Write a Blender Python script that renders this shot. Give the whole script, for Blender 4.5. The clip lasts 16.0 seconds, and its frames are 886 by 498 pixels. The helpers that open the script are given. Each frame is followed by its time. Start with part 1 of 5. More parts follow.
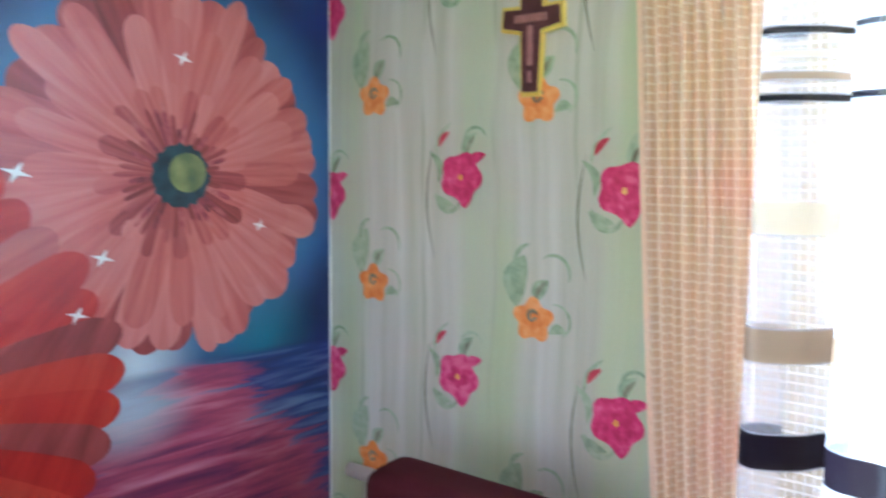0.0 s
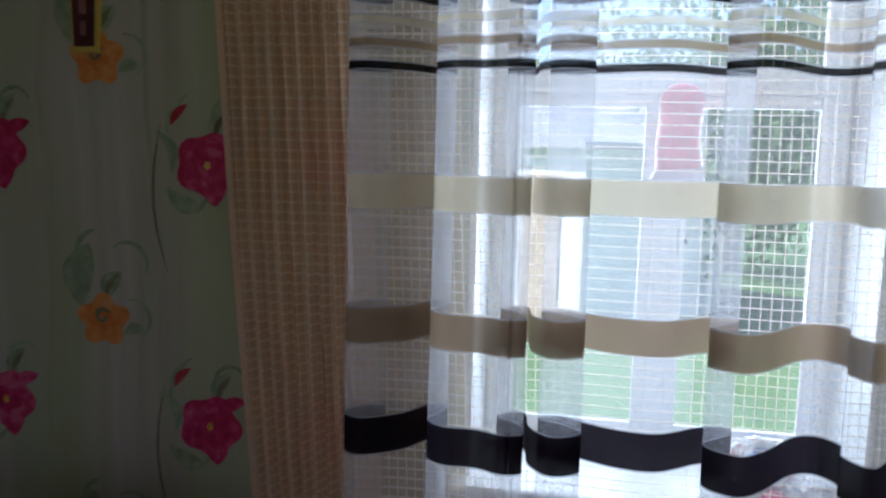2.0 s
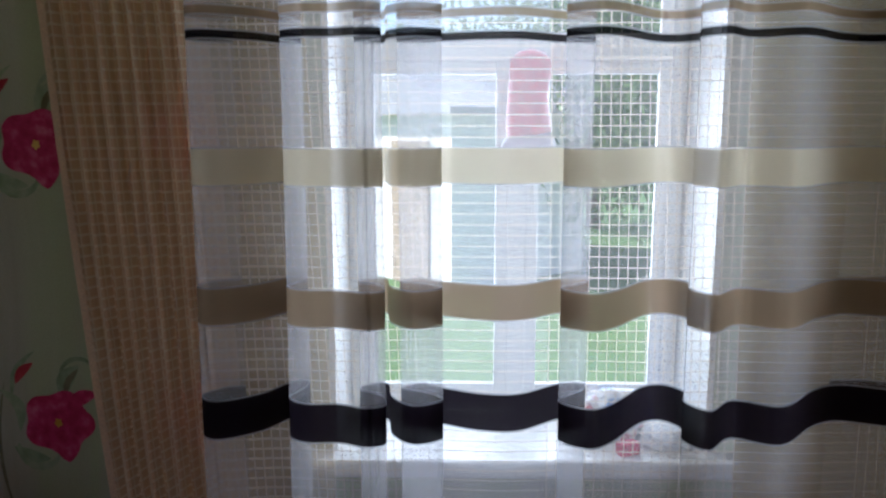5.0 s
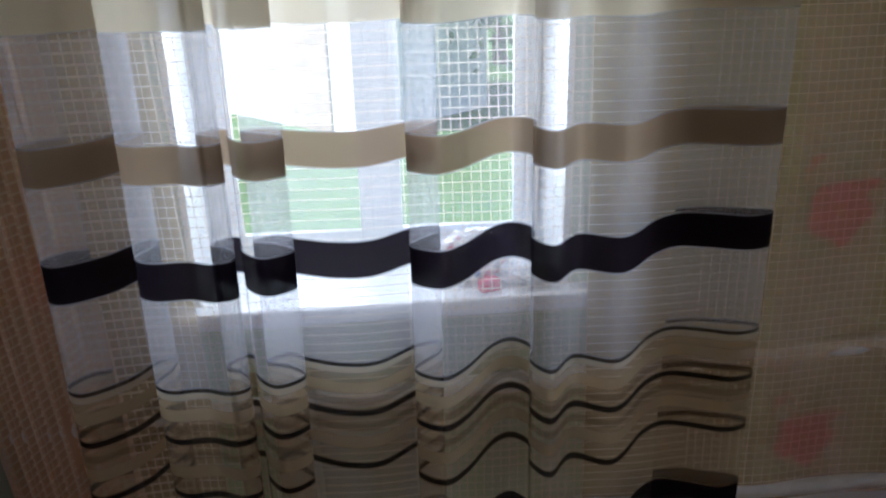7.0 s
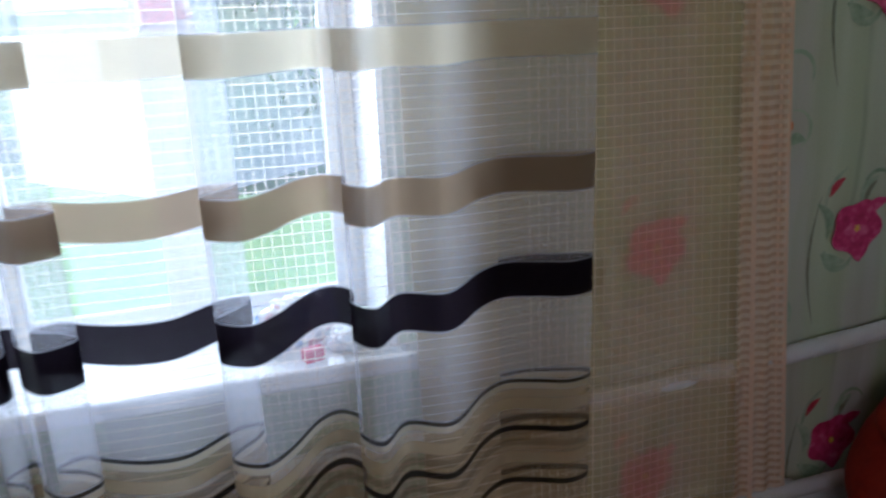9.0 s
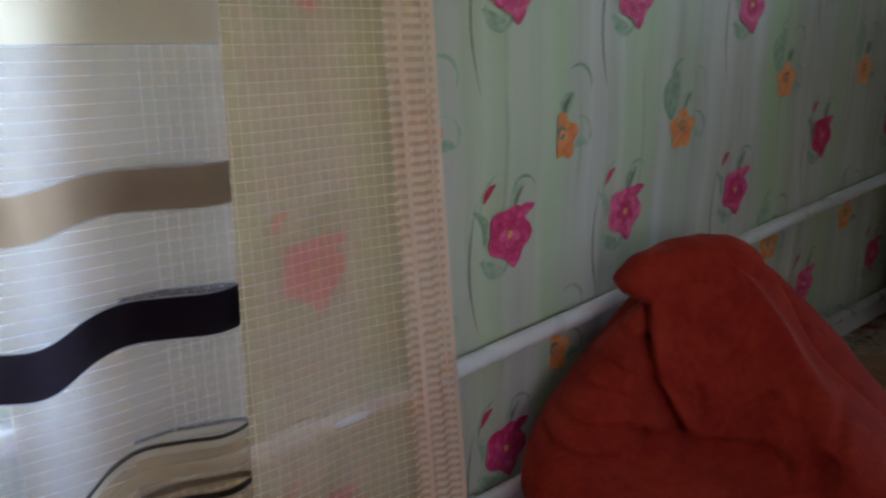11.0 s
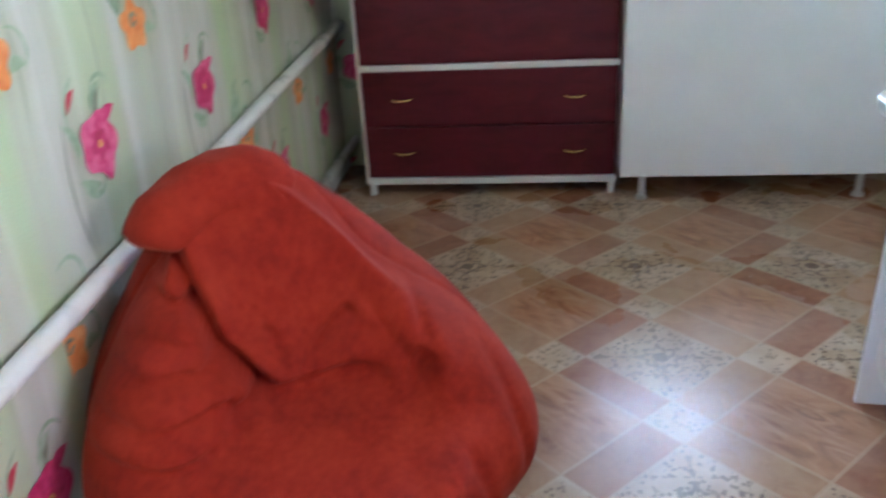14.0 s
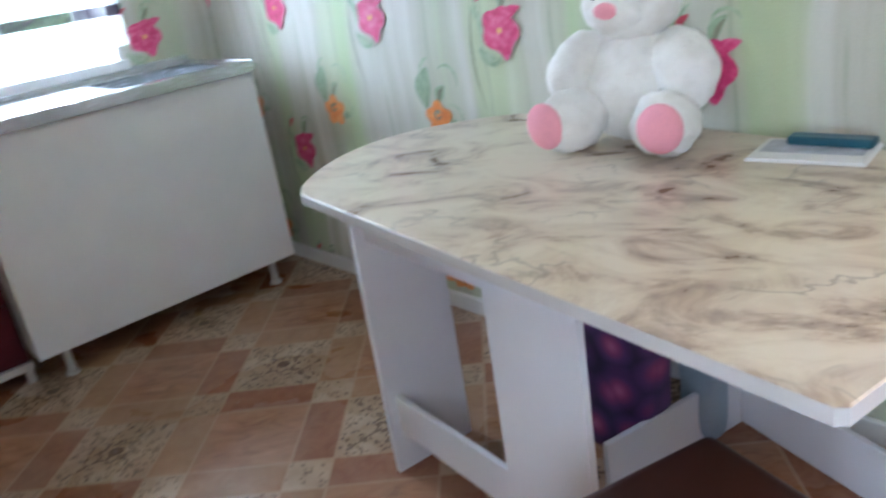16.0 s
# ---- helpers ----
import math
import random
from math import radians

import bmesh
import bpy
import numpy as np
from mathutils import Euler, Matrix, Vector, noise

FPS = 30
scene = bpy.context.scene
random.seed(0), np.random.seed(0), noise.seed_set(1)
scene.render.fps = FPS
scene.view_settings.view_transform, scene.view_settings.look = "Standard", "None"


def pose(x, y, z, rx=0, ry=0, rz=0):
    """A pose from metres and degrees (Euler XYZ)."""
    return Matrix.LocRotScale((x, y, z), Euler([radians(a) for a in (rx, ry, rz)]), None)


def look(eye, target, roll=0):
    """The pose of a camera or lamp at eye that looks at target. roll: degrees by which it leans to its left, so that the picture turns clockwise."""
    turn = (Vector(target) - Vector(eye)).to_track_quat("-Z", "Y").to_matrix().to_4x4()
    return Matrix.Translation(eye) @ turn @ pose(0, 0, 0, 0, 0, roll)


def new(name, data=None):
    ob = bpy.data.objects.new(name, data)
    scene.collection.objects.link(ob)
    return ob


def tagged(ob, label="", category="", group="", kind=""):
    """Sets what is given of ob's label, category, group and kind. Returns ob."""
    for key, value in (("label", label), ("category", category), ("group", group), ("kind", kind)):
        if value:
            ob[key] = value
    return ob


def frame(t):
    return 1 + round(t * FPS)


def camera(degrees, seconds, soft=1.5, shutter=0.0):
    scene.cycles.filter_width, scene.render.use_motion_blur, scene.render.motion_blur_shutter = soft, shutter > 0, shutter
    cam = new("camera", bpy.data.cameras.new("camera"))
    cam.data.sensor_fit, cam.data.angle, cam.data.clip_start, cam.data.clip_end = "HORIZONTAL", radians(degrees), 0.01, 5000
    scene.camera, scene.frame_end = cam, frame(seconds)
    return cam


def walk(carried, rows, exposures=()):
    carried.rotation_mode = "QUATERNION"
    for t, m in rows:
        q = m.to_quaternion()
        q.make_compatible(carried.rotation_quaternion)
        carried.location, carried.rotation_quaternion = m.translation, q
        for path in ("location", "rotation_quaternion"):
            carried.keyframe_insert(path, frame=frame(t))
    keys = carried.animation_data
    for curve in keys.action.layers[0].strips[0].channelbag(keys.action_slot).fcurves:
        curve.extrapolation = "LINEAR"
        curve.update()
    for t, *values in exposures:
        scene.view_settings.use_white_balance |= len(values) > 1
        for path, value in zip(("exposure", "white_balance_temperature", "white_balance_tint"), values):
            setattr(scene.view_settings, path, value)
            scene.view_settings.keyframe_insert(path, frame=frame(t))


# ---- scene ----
cam = camera(58.8, 16.0, 2.2, 0.5)
PATH = [
    (0, (-1.078, -1.751, 1.384), (-2.366, -0.237, 1.167), 0.7),
    (0.5, (-1.081, -1.689, 1.37), (-2.168, -0.03, 1.114), 0.9),
    (1, (-1.097, -1.627, 1.373), (-1.971, 0.158, 1.151), 1.0),
    (1.5, (-1.145, -1.605, 1.383), (-1.697, 0.303, 1.15), 1.0),
    (2, (-1.179, -1.593, 1.356), (-1.53, 0.361, 1.12), 1.4),
    (2.5, (-1.189, -1.594, 1.356), (-1.444, 0.377, 1.13), 1.0),
    (3, (-1.183, -1.601, 1.36), (-1.372, 0.378, 1.148), 1.1),
    (3.5, (-1.177, -1.607, 1.359), (-1.313, 0.377, 1.143), 1.4),
    (5.8, (-1.085, -1.565, 1.374), (-1.097, 0.387, 0.939), -0.5),
    (6, (-1.063, -1.568, 1.378), (-1.072, 0.374, 0.9), -0.3),
    (6.5, (-1.036, -1.558, 1.385), (-0.908, 0.329, 0.735), -0.8),
    (7, (-1.022, -1.553, 1.362), (-0.854, 0.311, 0.658), -1.5),
    (7.5, (-0.996, -1.565, 1.357), (-0.703, 0.299, 0.694), -1.0),
    (8, (-0.988, -1.561, 1.354), (-0.636, 0.303, 0.722), -1.1),
    (8.2, (-0.976, -1.555, 1.363), (-0.61, 0.314, 0.753), -1.6),
    (10.3, (-0.865, -1.349, 1.277), (0.149, 0.289, 0.739), -0.5),
    (10.5, (-0.837, -1.362, 1.269), (0.237, 0.24, 0.739), -0.4),
    (11, (-0.795, -1.319, 1.266), (0.463, 0.146, 0.744), -0.2),
    (11.5, (-0.821, -1.239, 1.298), (0.588, 0.085, 0.786), -1.9),
    (12, (-0.838, -1.164, 1.267), (0.731, -0.102, 0.626), -2.5),
    (12.5, (-0.835, -1.132, 1.263), (0.869, -0.347, 0.571), -1.1),
    (13, (-0.759, -1.064, 1.254), (0.982, -0.405, 0.523), -2.2),
    (13.5, (-0.647, -0.992, 1.261), (1.106, -0.463, 0.455), -5.0),
    (14, (-0.55, -0.936, 1.248), (1.256, -0.71, 0.42), -3.2),
    (14.5, (-0.505, -0.809, 1.253), (1.352, -0.935, 0.522), -5.2),
    (15, (-0.448, -0.722, 1.238), (1.333, -1.24, 0.489), -7.0),
    (15.5, (-0.335, -0.772, 1.237), (1.28, -1.686, 0.49), -7.3),
    (16, (-0.242, -0.808, 1.275), (1.19, -2.003, 0.551), -9.2),
]
EXPOSURE = [(0, 4.6, 4950, 10), (0.6, 4.35, 4900, 10), (1.0, 3.5, 4850, 11), (1.5, 2.2, 4850, 12), (2.0, 1.25, 5450, 14), (3.5, 1.05, 5700, 15), (6.5, 1.35, 5700, 16), (8.2, 1.5, 5400, 16), (10.5, 2.45, 5150, 13), (11.5, 3.25, 5050, 12), (12, 3.95, 5050, 10), (13.5, 4.5, 5150, 10), (14.5, 4.65, 5050, 13), (15, 4.65, 5200, 15), (16, 4.0, 5450, 16)]
walk(cam, [(t, look(e, g, r)) for t, e, g, r in PATH], EXPOSURE)
SKY, SUN, LAMP1, LAMP2, LAMP3 = 0.12, 4.5, 16.0, 8.2, 2.4

# ---- light ----
world = bpy.data.worlds.new("daylight")
scene.world = world
world.use_nodes = True
wn = world.node_tree.nodes
sky = wn.new("ShaderNodeTexSky")
sky.sky_type, sky.sun_disc = "NISHITA", False
sky.sun_elevation, sky.sun_rotation = radians(48.6), radians(263.5)
wn["Background"].inputs[1].default_value = SKY
world.node_tree.links.new(sky.outputs[0], wn["Background"].inputs[0])

sun = new("sun", bpy.data.lights.new("sun", "SUN"))
sun.data.energy, sun.data.angle, sun.data.color = SUN, radians(0.5), (1, 0.95, 0.87)
sun.matrix_world = look((-7, -0.8, 8), (0, 0, 0))


def window_light(name, eye, target, w, h, power, colour):
    la = new(name, bpy.data.lights.new(name, "AREA"))
    la.data.shape, la.data.size, la.data.size_y = "RECTANGLE", w, h
    la.data.energy, la.data.color = power, colour
    la.matrix_world = look(eye, target)


window_light("window_daylight", (-1.01, 0.62, 1.40), (-1.01, -1, 1.1), 1.0, 1.4, LAMP1, (0.86, 0.95, 1.0))
window_light("window_daylight", (3.62, -1.68, 1.5), (2, -1.68, 1.0), 0.75, 0.9, LAMP2, (0.84, 0.95, 1.0))

# warm fill lamp in an added, unseen south window; brightens and warms the room
window_light("window_daylight", (-0.80, -3.05, 1.45), (0.4, -0.6, 0.9), 0.9, 1.1, LAMP3, (1.0, 0.58, 0.28))


# ---- building helpers ----
def part(name, bm, material, parent=None, label="", smooth=False):
    me = bpy.data.meshes.new(name)
    bmesh.ops.recalc_face_normals(bm, faces=bm.faces)
    bm.to_mesh(me)
    bm.free()
    for m in (material if isinstance(material, (list, tuple)) else [material]):
        me.materials.append(m)
    if smooth:
        me.polygons.foreach_set("use_smooth", [True] * len(me.polygons))
    ob = new(name, me)
    if parent:
        ob.parent = parent
    if label:
        ob["label"] = label
    return ob


def empty(name, m=None):
    ob = new(name)
    if m:
        ob.matrix_world = m
    return ob


def B():
    return bmesh.new()


def box(bm, lo, hi, bevel=0.0, mat=0, m=None, seg=2):
    c = [(a + b) / 2 for a, b in zip(lo, hi)]
    s = [abs(b - a) for a, b in zip(lo, hi)]
    r = bmesh.ops.create_cube(bm, size=1, matrix=Matrix.Translation(c) @ Matrix.Diagonal((*s, 1)))
    vs = r["verts"]
    if bevel:
        es = list({e for v in vs for e in v.link_edges})
        rb = bmesh.ops.bevel(bm, geom=es, offset=bevel, segments=seg, profile=0.6, affect="EDGES")
        fs = rb["faces"]
        vs = list({v for f in fs for v in f.verts} | {v for v in vs if v.is_valid})
    for f in {f for v in vs for f in v.link_faces}:
        f.material_index = mat
    if m:
        bmesh.ops.transform(bm, matrix=m, verts=vs)
    return bm


def tube(bm, pts, r, n=12, mat=0, caps=True):
    """A round bar along points; r is one radius or one for each point."""
    pts = [Vector(p) for p in pts]
    rings = []
    for i, p in enumerate(pts):
        d = (pts[min(i + 1, len(pts) - 1)] - pts[max(i - 1, 0)]).normalized()
        u = d.orthogonal().normalized() if i == 0 else (rings_u - d * rings_u.dot(d)).normalized()
        rings_u = u
        w = d.cross(u)
        rad = r[i] if isinstance(r, (list, tuple)) else r
        rings.append([bm.verts.new(p + rad * (math.cos(a) * u + math.sin(a) * w)) for a in (2 * math.pi * k / n for k in range(n))])
    for a, b in zip(rings, rings[1:]):
        for k in range(n):
            bm.faces.new((a[k], a[(k + 1) % n], b[(k + 1) % n], b[k])).material_index = mat
    if caps:
        bm.faces.new(rings[0][::-1]).material_index = mat
        bm.faces.new(rings[-1]).material_index = mat
    return bm


def ball(bm, c, s, mat=0, m=None, seg=36):
    r = bmesh.ops.create_uvsphere(bm, u_segments=seg, v_segments=seg // 2 + 2, radius=1, matrix=Matrix.Translation(c) @ (m or Matrix()) @ Matrix.Diagonal((*s, 1)))
    for f in {f for v in r["verts"] for f in v.link_faces}:
        f.material_index = mat


def spline(pts, n):
    """Smooth points through the control points, n to a span."""
    out = []
    p = [pts[0]] + list(pts) + [pts[-1]]
    for i in range(1, len(p) - 2):
        for k in range(n):
            t = k / n
            out.append(tuple(0.5 * (2 * b + (c - a) * t + (2 * a - 5 * b + 4 * c - d) * t * t + (3 * b - a - 3 * c + d) * t ** 3)
                             for a, b, c, d in zip(p[i - 1], p[i], p[i + 1], p[i + 2])))
    out.append(tuple(pts[-1]))
    return out


# ---- materials ----
class Nodes:
    """A small wrapper to write node trees in few lines."""
    def __init__(self, name):
        self.mat = bpy.data.materials.new(name)
        self.mat.use_nodes = True
        self.t = self.mat.node_tree
        self.bsdf = self.t.nodes["Principled BSDF"]
        self.out = self.t.nodes["Material Output"]

    def link(self, v, sock):
        if hasattr(v, "is_output"):
            self.t.links.new(v, sock)
        elif v is not None:
            sock.default_value = v

    def math(self, op, a, b=None, c=None):
        n = self.t.nodes.new("ShaderNodeMath")
        n.operation = op
        for i, v in enumerate((a, b, c)):
            self.link(v, n.inputs[i])
        return n.outputs[0]

    def pos(self):
        return self.t.nodes.new("ShaderNodeNewGeometry").outputs["Position"]

    def obj(self):
        return self.t.nodes.new("ShaderNodeTexCoord").outputs["Object"]

    def island(self):
        return self.t.nodes.new("ShaderNodeNewGeometry").outputs["Random Per Island"]

    def xyz(self, v):
        n = self.t.nodes.new("ShaderNodeSeparateXYZ")
        self.link(v, n.inputs[0])
        return n.outputs

    def vec(self, x, y, z):
        n = self.t.nodes.new("ShaderNodeCombineXYZ")
        for i, v in enumerate((x, y, z)):
            self.link(v, n.inputs[i])
        return n.outputs[0]

    def scaled(self, v, s):
        n = self.t.nodes.new("ShaderNodeMapping")
        self.link(v, n.inputs[0])
        n.inputs["Scale"].default_value = s
        return n.outputs[0]

    def noise(self, v, scale, detail=3, rough=0.5, distort=0.0):
        n = self.t.nodes.new("ShaderNodeTexNoise")
        self.link(v, n.inputs["Vector"])
        n.inputs["Scale"].default_value, n.inputs["Detail"].default_value = scale, detail
        n.inputs["Roughness"].default_value, n.inputs["Distortion"].default_value = rough, distort
        return n.outputs[0]

    def ramp(self, f, stops):
        n = self.t.nodes.new("ShaderNodeValToRGB")
        self.link(f, n.inputs[0])
        e = n.color_ramp.elements
        while len(e) < len(stops):
            e.new(0.5)
        for el, (p, c) in zip(e, stops):
            el.position, el.color = p, (*c, 1) if len(c) == 3 else c
        return n.outputs[0]

    def mix(self, f, a, b, kind="MIX"):
        n = self.t.nodes.new("ShaderNodeMix")
        n.data_type, n.blend_type = "RGBA", kind
        self.link(f, n.inputs[0])
        self.link((*a, 1) if isinstance(a, tuple) and len(a) == 3 else a, n.inputs[6])
        self.link((*b, 1) if isinstance(b, tuple) and len(b) == 3 else b, n.inputs[7])
        return n.outputs[2]

    def bump(self, h, strength, dist):
        n = self.t.nodes.new("ShaderNodeBump")
        n.inputs["Strength"].default_value, n.inputs["Distance"].default_value = strength, dist
        self.link(h, n.inputs["Height"])
        self.t.links.new(n.outputs[0], self.bsdf.inputs["Normal"])

    def step(self, v, edge, soft):
        n = self.t.nodes.new("ShaderNodeMapRange")
        n.interpolation_type = "SMOOTHSTEP"
        self.link(v, n.inputs[0])
        n.inputs[1].default_value, n.inputs[2].default_value = edge - soft, edge + soft
        return n.outputs[0]

    def done(self, colour=None, rough=0.5, metal=0.0, **more):
        if colour is not None:
            self.link((*colour, 1) if isinstance(colour, tuple) and len(colour) == 3 else colour, self.bsdf.inputs["Base Color"])
        self.link(rough, self.bsdf.inputs["Roughness"])
        self.bsdf.inputs["Metallic"].default_value = metal
        for k, v in more.items():
            self.link(v, self.bsdf.inputs[k.replace("_", " ")])
        return self.mat


def plain(name, colour, rough=0.5, metal=0.0, vary=0.12, scale=6.0, grain=180.0, bump=0.1, **more):
    n = Nodes(name)
    p = n.obj()
    a, b = n.noise(p, scale, 4), n.noise(p, grain, 2)
    dark = tuple(c * (1 - vary) for c in colour)
    light = tuple(min(1, c * (1 + vary)) for c in colour)
    c = n.ramp(n.math("ADD", n.math("MULTIPLY", a, 0.75), n.math("MULTIPLY", b, 0.25)), [(0.3, dark), (0.7, light)])
    n.bump(b, bump, 0.001)
    return n.done(c, n.math("MULTIPLY_ADD", a, 0.15, rough - 0.07), metal, **more)


def wallpaper(name, axis, shift):
    """Pale grey-green paper with soft watercolour streaks running up the wall."""
    n = Nodes(name)
    x = n.xyz(n.pos())
    u, v = n.math("SUBTRACT", x[axis], shift), x[2]
    wob = n.noise(n.vec(n.math("MULTIPLY", u, 1.5), 0.0, n.math("MULTIPLY", v, 1.6)), 1.0, 2)
    uu = n.math("MULTIPLY_ADD", wob, 0.10, u)
    streak = n.noise(n.vec(n.math("MULTIPLY", uu, 12.0), 3.0, n.math("MULTIPLY", v, 0.50)), 1.0, 3, 0.55)
    wash = n.noise(n.vec(n.math("MULTIPLY", uu, 5.0), 7.0, n.math("MULTIPLY", v, 0.35)), 1.0, 2)
    base = n.ramp(streak, [(0.28, (0.42, 0.43, 0.30)), (0.42, (0.53, 0.525, 0.42)), (0.55, (0.60, 0.585, 0.50)), (0.72, (0.71, 0.705, 0.625))])
    base = n.mix(n.math("MULTIPLY", n.step(wash, 0.54, 0.09), 0.62), base, (0.46, 0.58, 0.27))
    # the greener column that carries the orange flowers
    ph = n.math("ABSOLUTE", n.math("SUBTRACT", n.math("FRACT", n.math("MULTIPLY_ADD", uu, 1 / 0.53, 100.0 - 0.02)), 0.47))
    base = n.mix(n.math("MULTIPLY", n.math("SUBTRACT", 1.0, n.step(ph, 0.11, 0.09)), n.math("MULTIPLY", n.step(streak, 0.5, 0.2), 0.75)), base, (0.42, 0.57, 0.25))
    line = n.math("ABSOLUTE", n.math("SUBTRACT", n.math("FRACT", n.math("MULTIPLY_ADD", uu, 1 / 0.265, 100.3)), 0.5))
    base = n.mix(n.math("MULTIPLY", n.math("SUBTRACT", 1.0, n.step(line, 0.022, 0.02)), n.math("MULTIPLY", n.step(n.noise(n.vec(u, 0.0, n.math("MULTIPLY", v, 1.3)), 2.0, 1), 0.5, 0.1), 0.55)), base, (0.30, 0.36, 0.20))
    fine = n.noise(n.pos(), 260.0, 3)
    base = n.mix(0.12, base, n.ramp(fine, [(0.3, (0.3, 0.3, 0.25)), (0.7, (0.85, 0.85, 0.78))]))
    n.bump(n.math("ADD", fine, streak), 0.15, 0.001)
    return n.done(base, 0.55)


def ink(name, a, b, c, rough=0.55, scale=38.0):
    n = Nodes(name)
    p = n.pos()
    f = n.math("ADD", n.math("MULTIPLY", n.noise(p, scale, 3), 0.8), n.math("MULTIPLY", n.island(), 0.2))
    return n.done(n.ramp(f, [(0.3, a), (0.5, b), (0.68, c)]), rough)


def linoleum():
    """Printed linoleum: wood and ornament squares set on the slant with wooden strips and small corner squares between."""
    n = Nodes("linoleum")
    p = n.pos()
    x = n.xyz(p)
    P, S = 0.424, 0.30
    q = math.sqrt(0.5)
    X, Y = n.math("SUBTRACT", x[0], 2.02), n.math("ADD", x[1], 1.30)
    a = n.math("MULTIPLY_ADD", n.math("MULTIPLY", n.math("ADD", X, Y), q), 1 / P, 40.5)
    b = n.math("MULTIPLY_ADD", n.math("MULTIPLY", n.math("SUBTRACT", X, Y), q), 1 / P, 40.5)
    fa, fb = n.math("SUBTRACT", n.math("FRACT", a), 0.5), n.math("SUBTRACT", n.math("FRACT", b), 0.5)
    ia, ib = n.math("FLOOR", a), n.math("FLOOR", b)
    odd = n.math("FRACT", n.math("MULTIPLY", n.math("ADD", ia, ib), 0.5))
    odd = n.math("GREATER_THAN", odd, 0.25)
    aa, ab = n.math("ABSOLUTE", fa), n.math("ABSOLUTE", fb)
    h = S / P / 2
    ina, inb = n.math("LESS_THAN", aa, h), n.math("LESS_THAN", ab, h)
    square = n.math("MULTIPLY", ina, inb)
    corner = n.math("MULTIPLY", n.math("SUBTRACT", 1.0, ina), n.math("SUBTRACT", 1.0, inb))
    # wood squares with swirling grain
    sw = n.noise(n.vec(n.math("ADD", n.math("MULTIPLY", fa, 2.2), n.math("MULTIPLY", ia, 3.7)), n.math("ADD", n.math("MULTIPLY", fb, 6.0), n.math("MULTIPLY", ib, 5.1)), 0.0), 1.5, 3, 0.5, 1.6)
    wood = n.ramp(sw, [(0.30, (0.20, 0.075, 0.032)), (0.45, (0.31, 0.135, 0.060)), (0.58, (0.37, 0.180, 0.088)), (0.75, (0.45, 0.25, 0.140))])
    # ornament: rosette, diagonal sprays and small dots on a pale ground
    r = n.math("SQRT", n.math("ADD", n.math("MULTIPLY", fa, fa), n.math("MULTIPLY", fb, fb)))
    ang = n.math("ARCTAN2", fb, fa)
    wood = n.mix(n.math("MULTIPLY", n.step(r, 0.33, 0.13), 0.6), wood, (0.40, 0.235, 0.135))
    cs = n.math("COSINE", n.math("MULTIPLY", ang, 8.0))
    ring = n.math("SUBTRACT", 1.0, n.step(n.math("ABSOLUTE", n.math("SUBTRACT", r, n.math("MULTIPLY_ADD", cs, 0.018, 0.115))), 0.014, 0.006))
    ray = n.math("ABSOLUTE", n.math("SUBTRACT", aa, ab))
    wid = n.math("MULTIPLY_ADD", n.math("SINE", n.math("MULTIPLY", r, 55.0)), 0.012, 0.014)
    spoke = n.math("MULTIPLY", n.math("LESS_THAN", ray, wid), n.math("MULTIPLY", n.math("GREATER_THAN", r, 0.08), n.math("LESS_THAN", r, 0.40)))
    edge = n.math("SUBTRACT", 1.0, n.step(n.math("ABSOLUTE", n.math("SUBTRACT", n.math("ADD", aa, ab), 0.31)), 0.010, 0.006))
    petal = n.math("MAXIMUM", n.math("MAXIMUM", ring, spoke), n.math("MULTIPLY", edge, n.math("GREATER_THAN", n.math("COSINE", n.math("MULTIPLY", ang, 20.0)), 0.1)))
    vor = n.t.nodes.new("ShaderNodeTexVoronoi")
    vor.inputs["Scale"].default_value = 58.0
    n.link(p, vor.inputs["Vector"])
    dots = n.math("MULTIPLY", n.math("LESS_THAN", vor.outputs["Distance"], 0.40), n.math("GREATER_THAN", n.noise(p, 34.0, 2), 0.45))
    mark = n.math("MAXIMUM", n.math("MULTIPLY", n.math("GREATER_THAN", petal, 0.45), n.math("MULTIPLY_ADD", n.noise(p, 26.0, 2), 1.4, 0.10)), n.math("MULTIPLY", dots, 0.85))
    mark = n.math("MAXIMUM", mark, n.math("LESS_THAN", r, 0.055))
    cloud = n.noise(p, 9.0, 3)
    ground = n.ramp(cloud, [(0.35, (0.38, 0.255, 0.16)), (0.65, (0.49, 0.36, 0.245))])
    ornament = n.mix(n.math("MULTIPLY", mark, 0.82), ground, (0.070, 0.036, 0.026))
    small = n.mix(n.math("MULTIPLY", n.math("LESS_THAN", vor.outputs["Distance"], 0.36), 0.7), ground, (0.15, 0.095, 0.065))
    # strips: two tones by their run
    g = n.noise(n.vec(n.math("MULTIPLY", x[0], 14.0), n.math("MULTIPLY", x[1], 14.0), 1.0), 1.2, 4, 0.6, 0.8)
    dark = n.ramp(g, [(0.3, (0.22, 0.085, 0.042)), (0.7, (0.33, 0.155, 0.082))])
    pale = n.ramp(g, [(0.3, (0.31, 0.165, 0.085)), (0.7, (0.40, 0.24, 0.135))])
    sa = n.math("FRACT", n.math("MULTIPLY", n.math("ADD", n.math("FLOOR", n.math("ADD", a, 0.5)), ib), 0.5))
    sb = n.math("FRACT", n.math("MULTIPLY", n.math("ADD", n.math("FLOOR", n.math("ADD", b, 0.5)), ia), 0.5))
    run = n.math("ADD", n.math("MULTIPLY", inb, n.math("GREATER_THAN", sa, 0.25)), n.math("MULTIPLY", ina, n.math("LESS_THAN", sb, 0.25)))
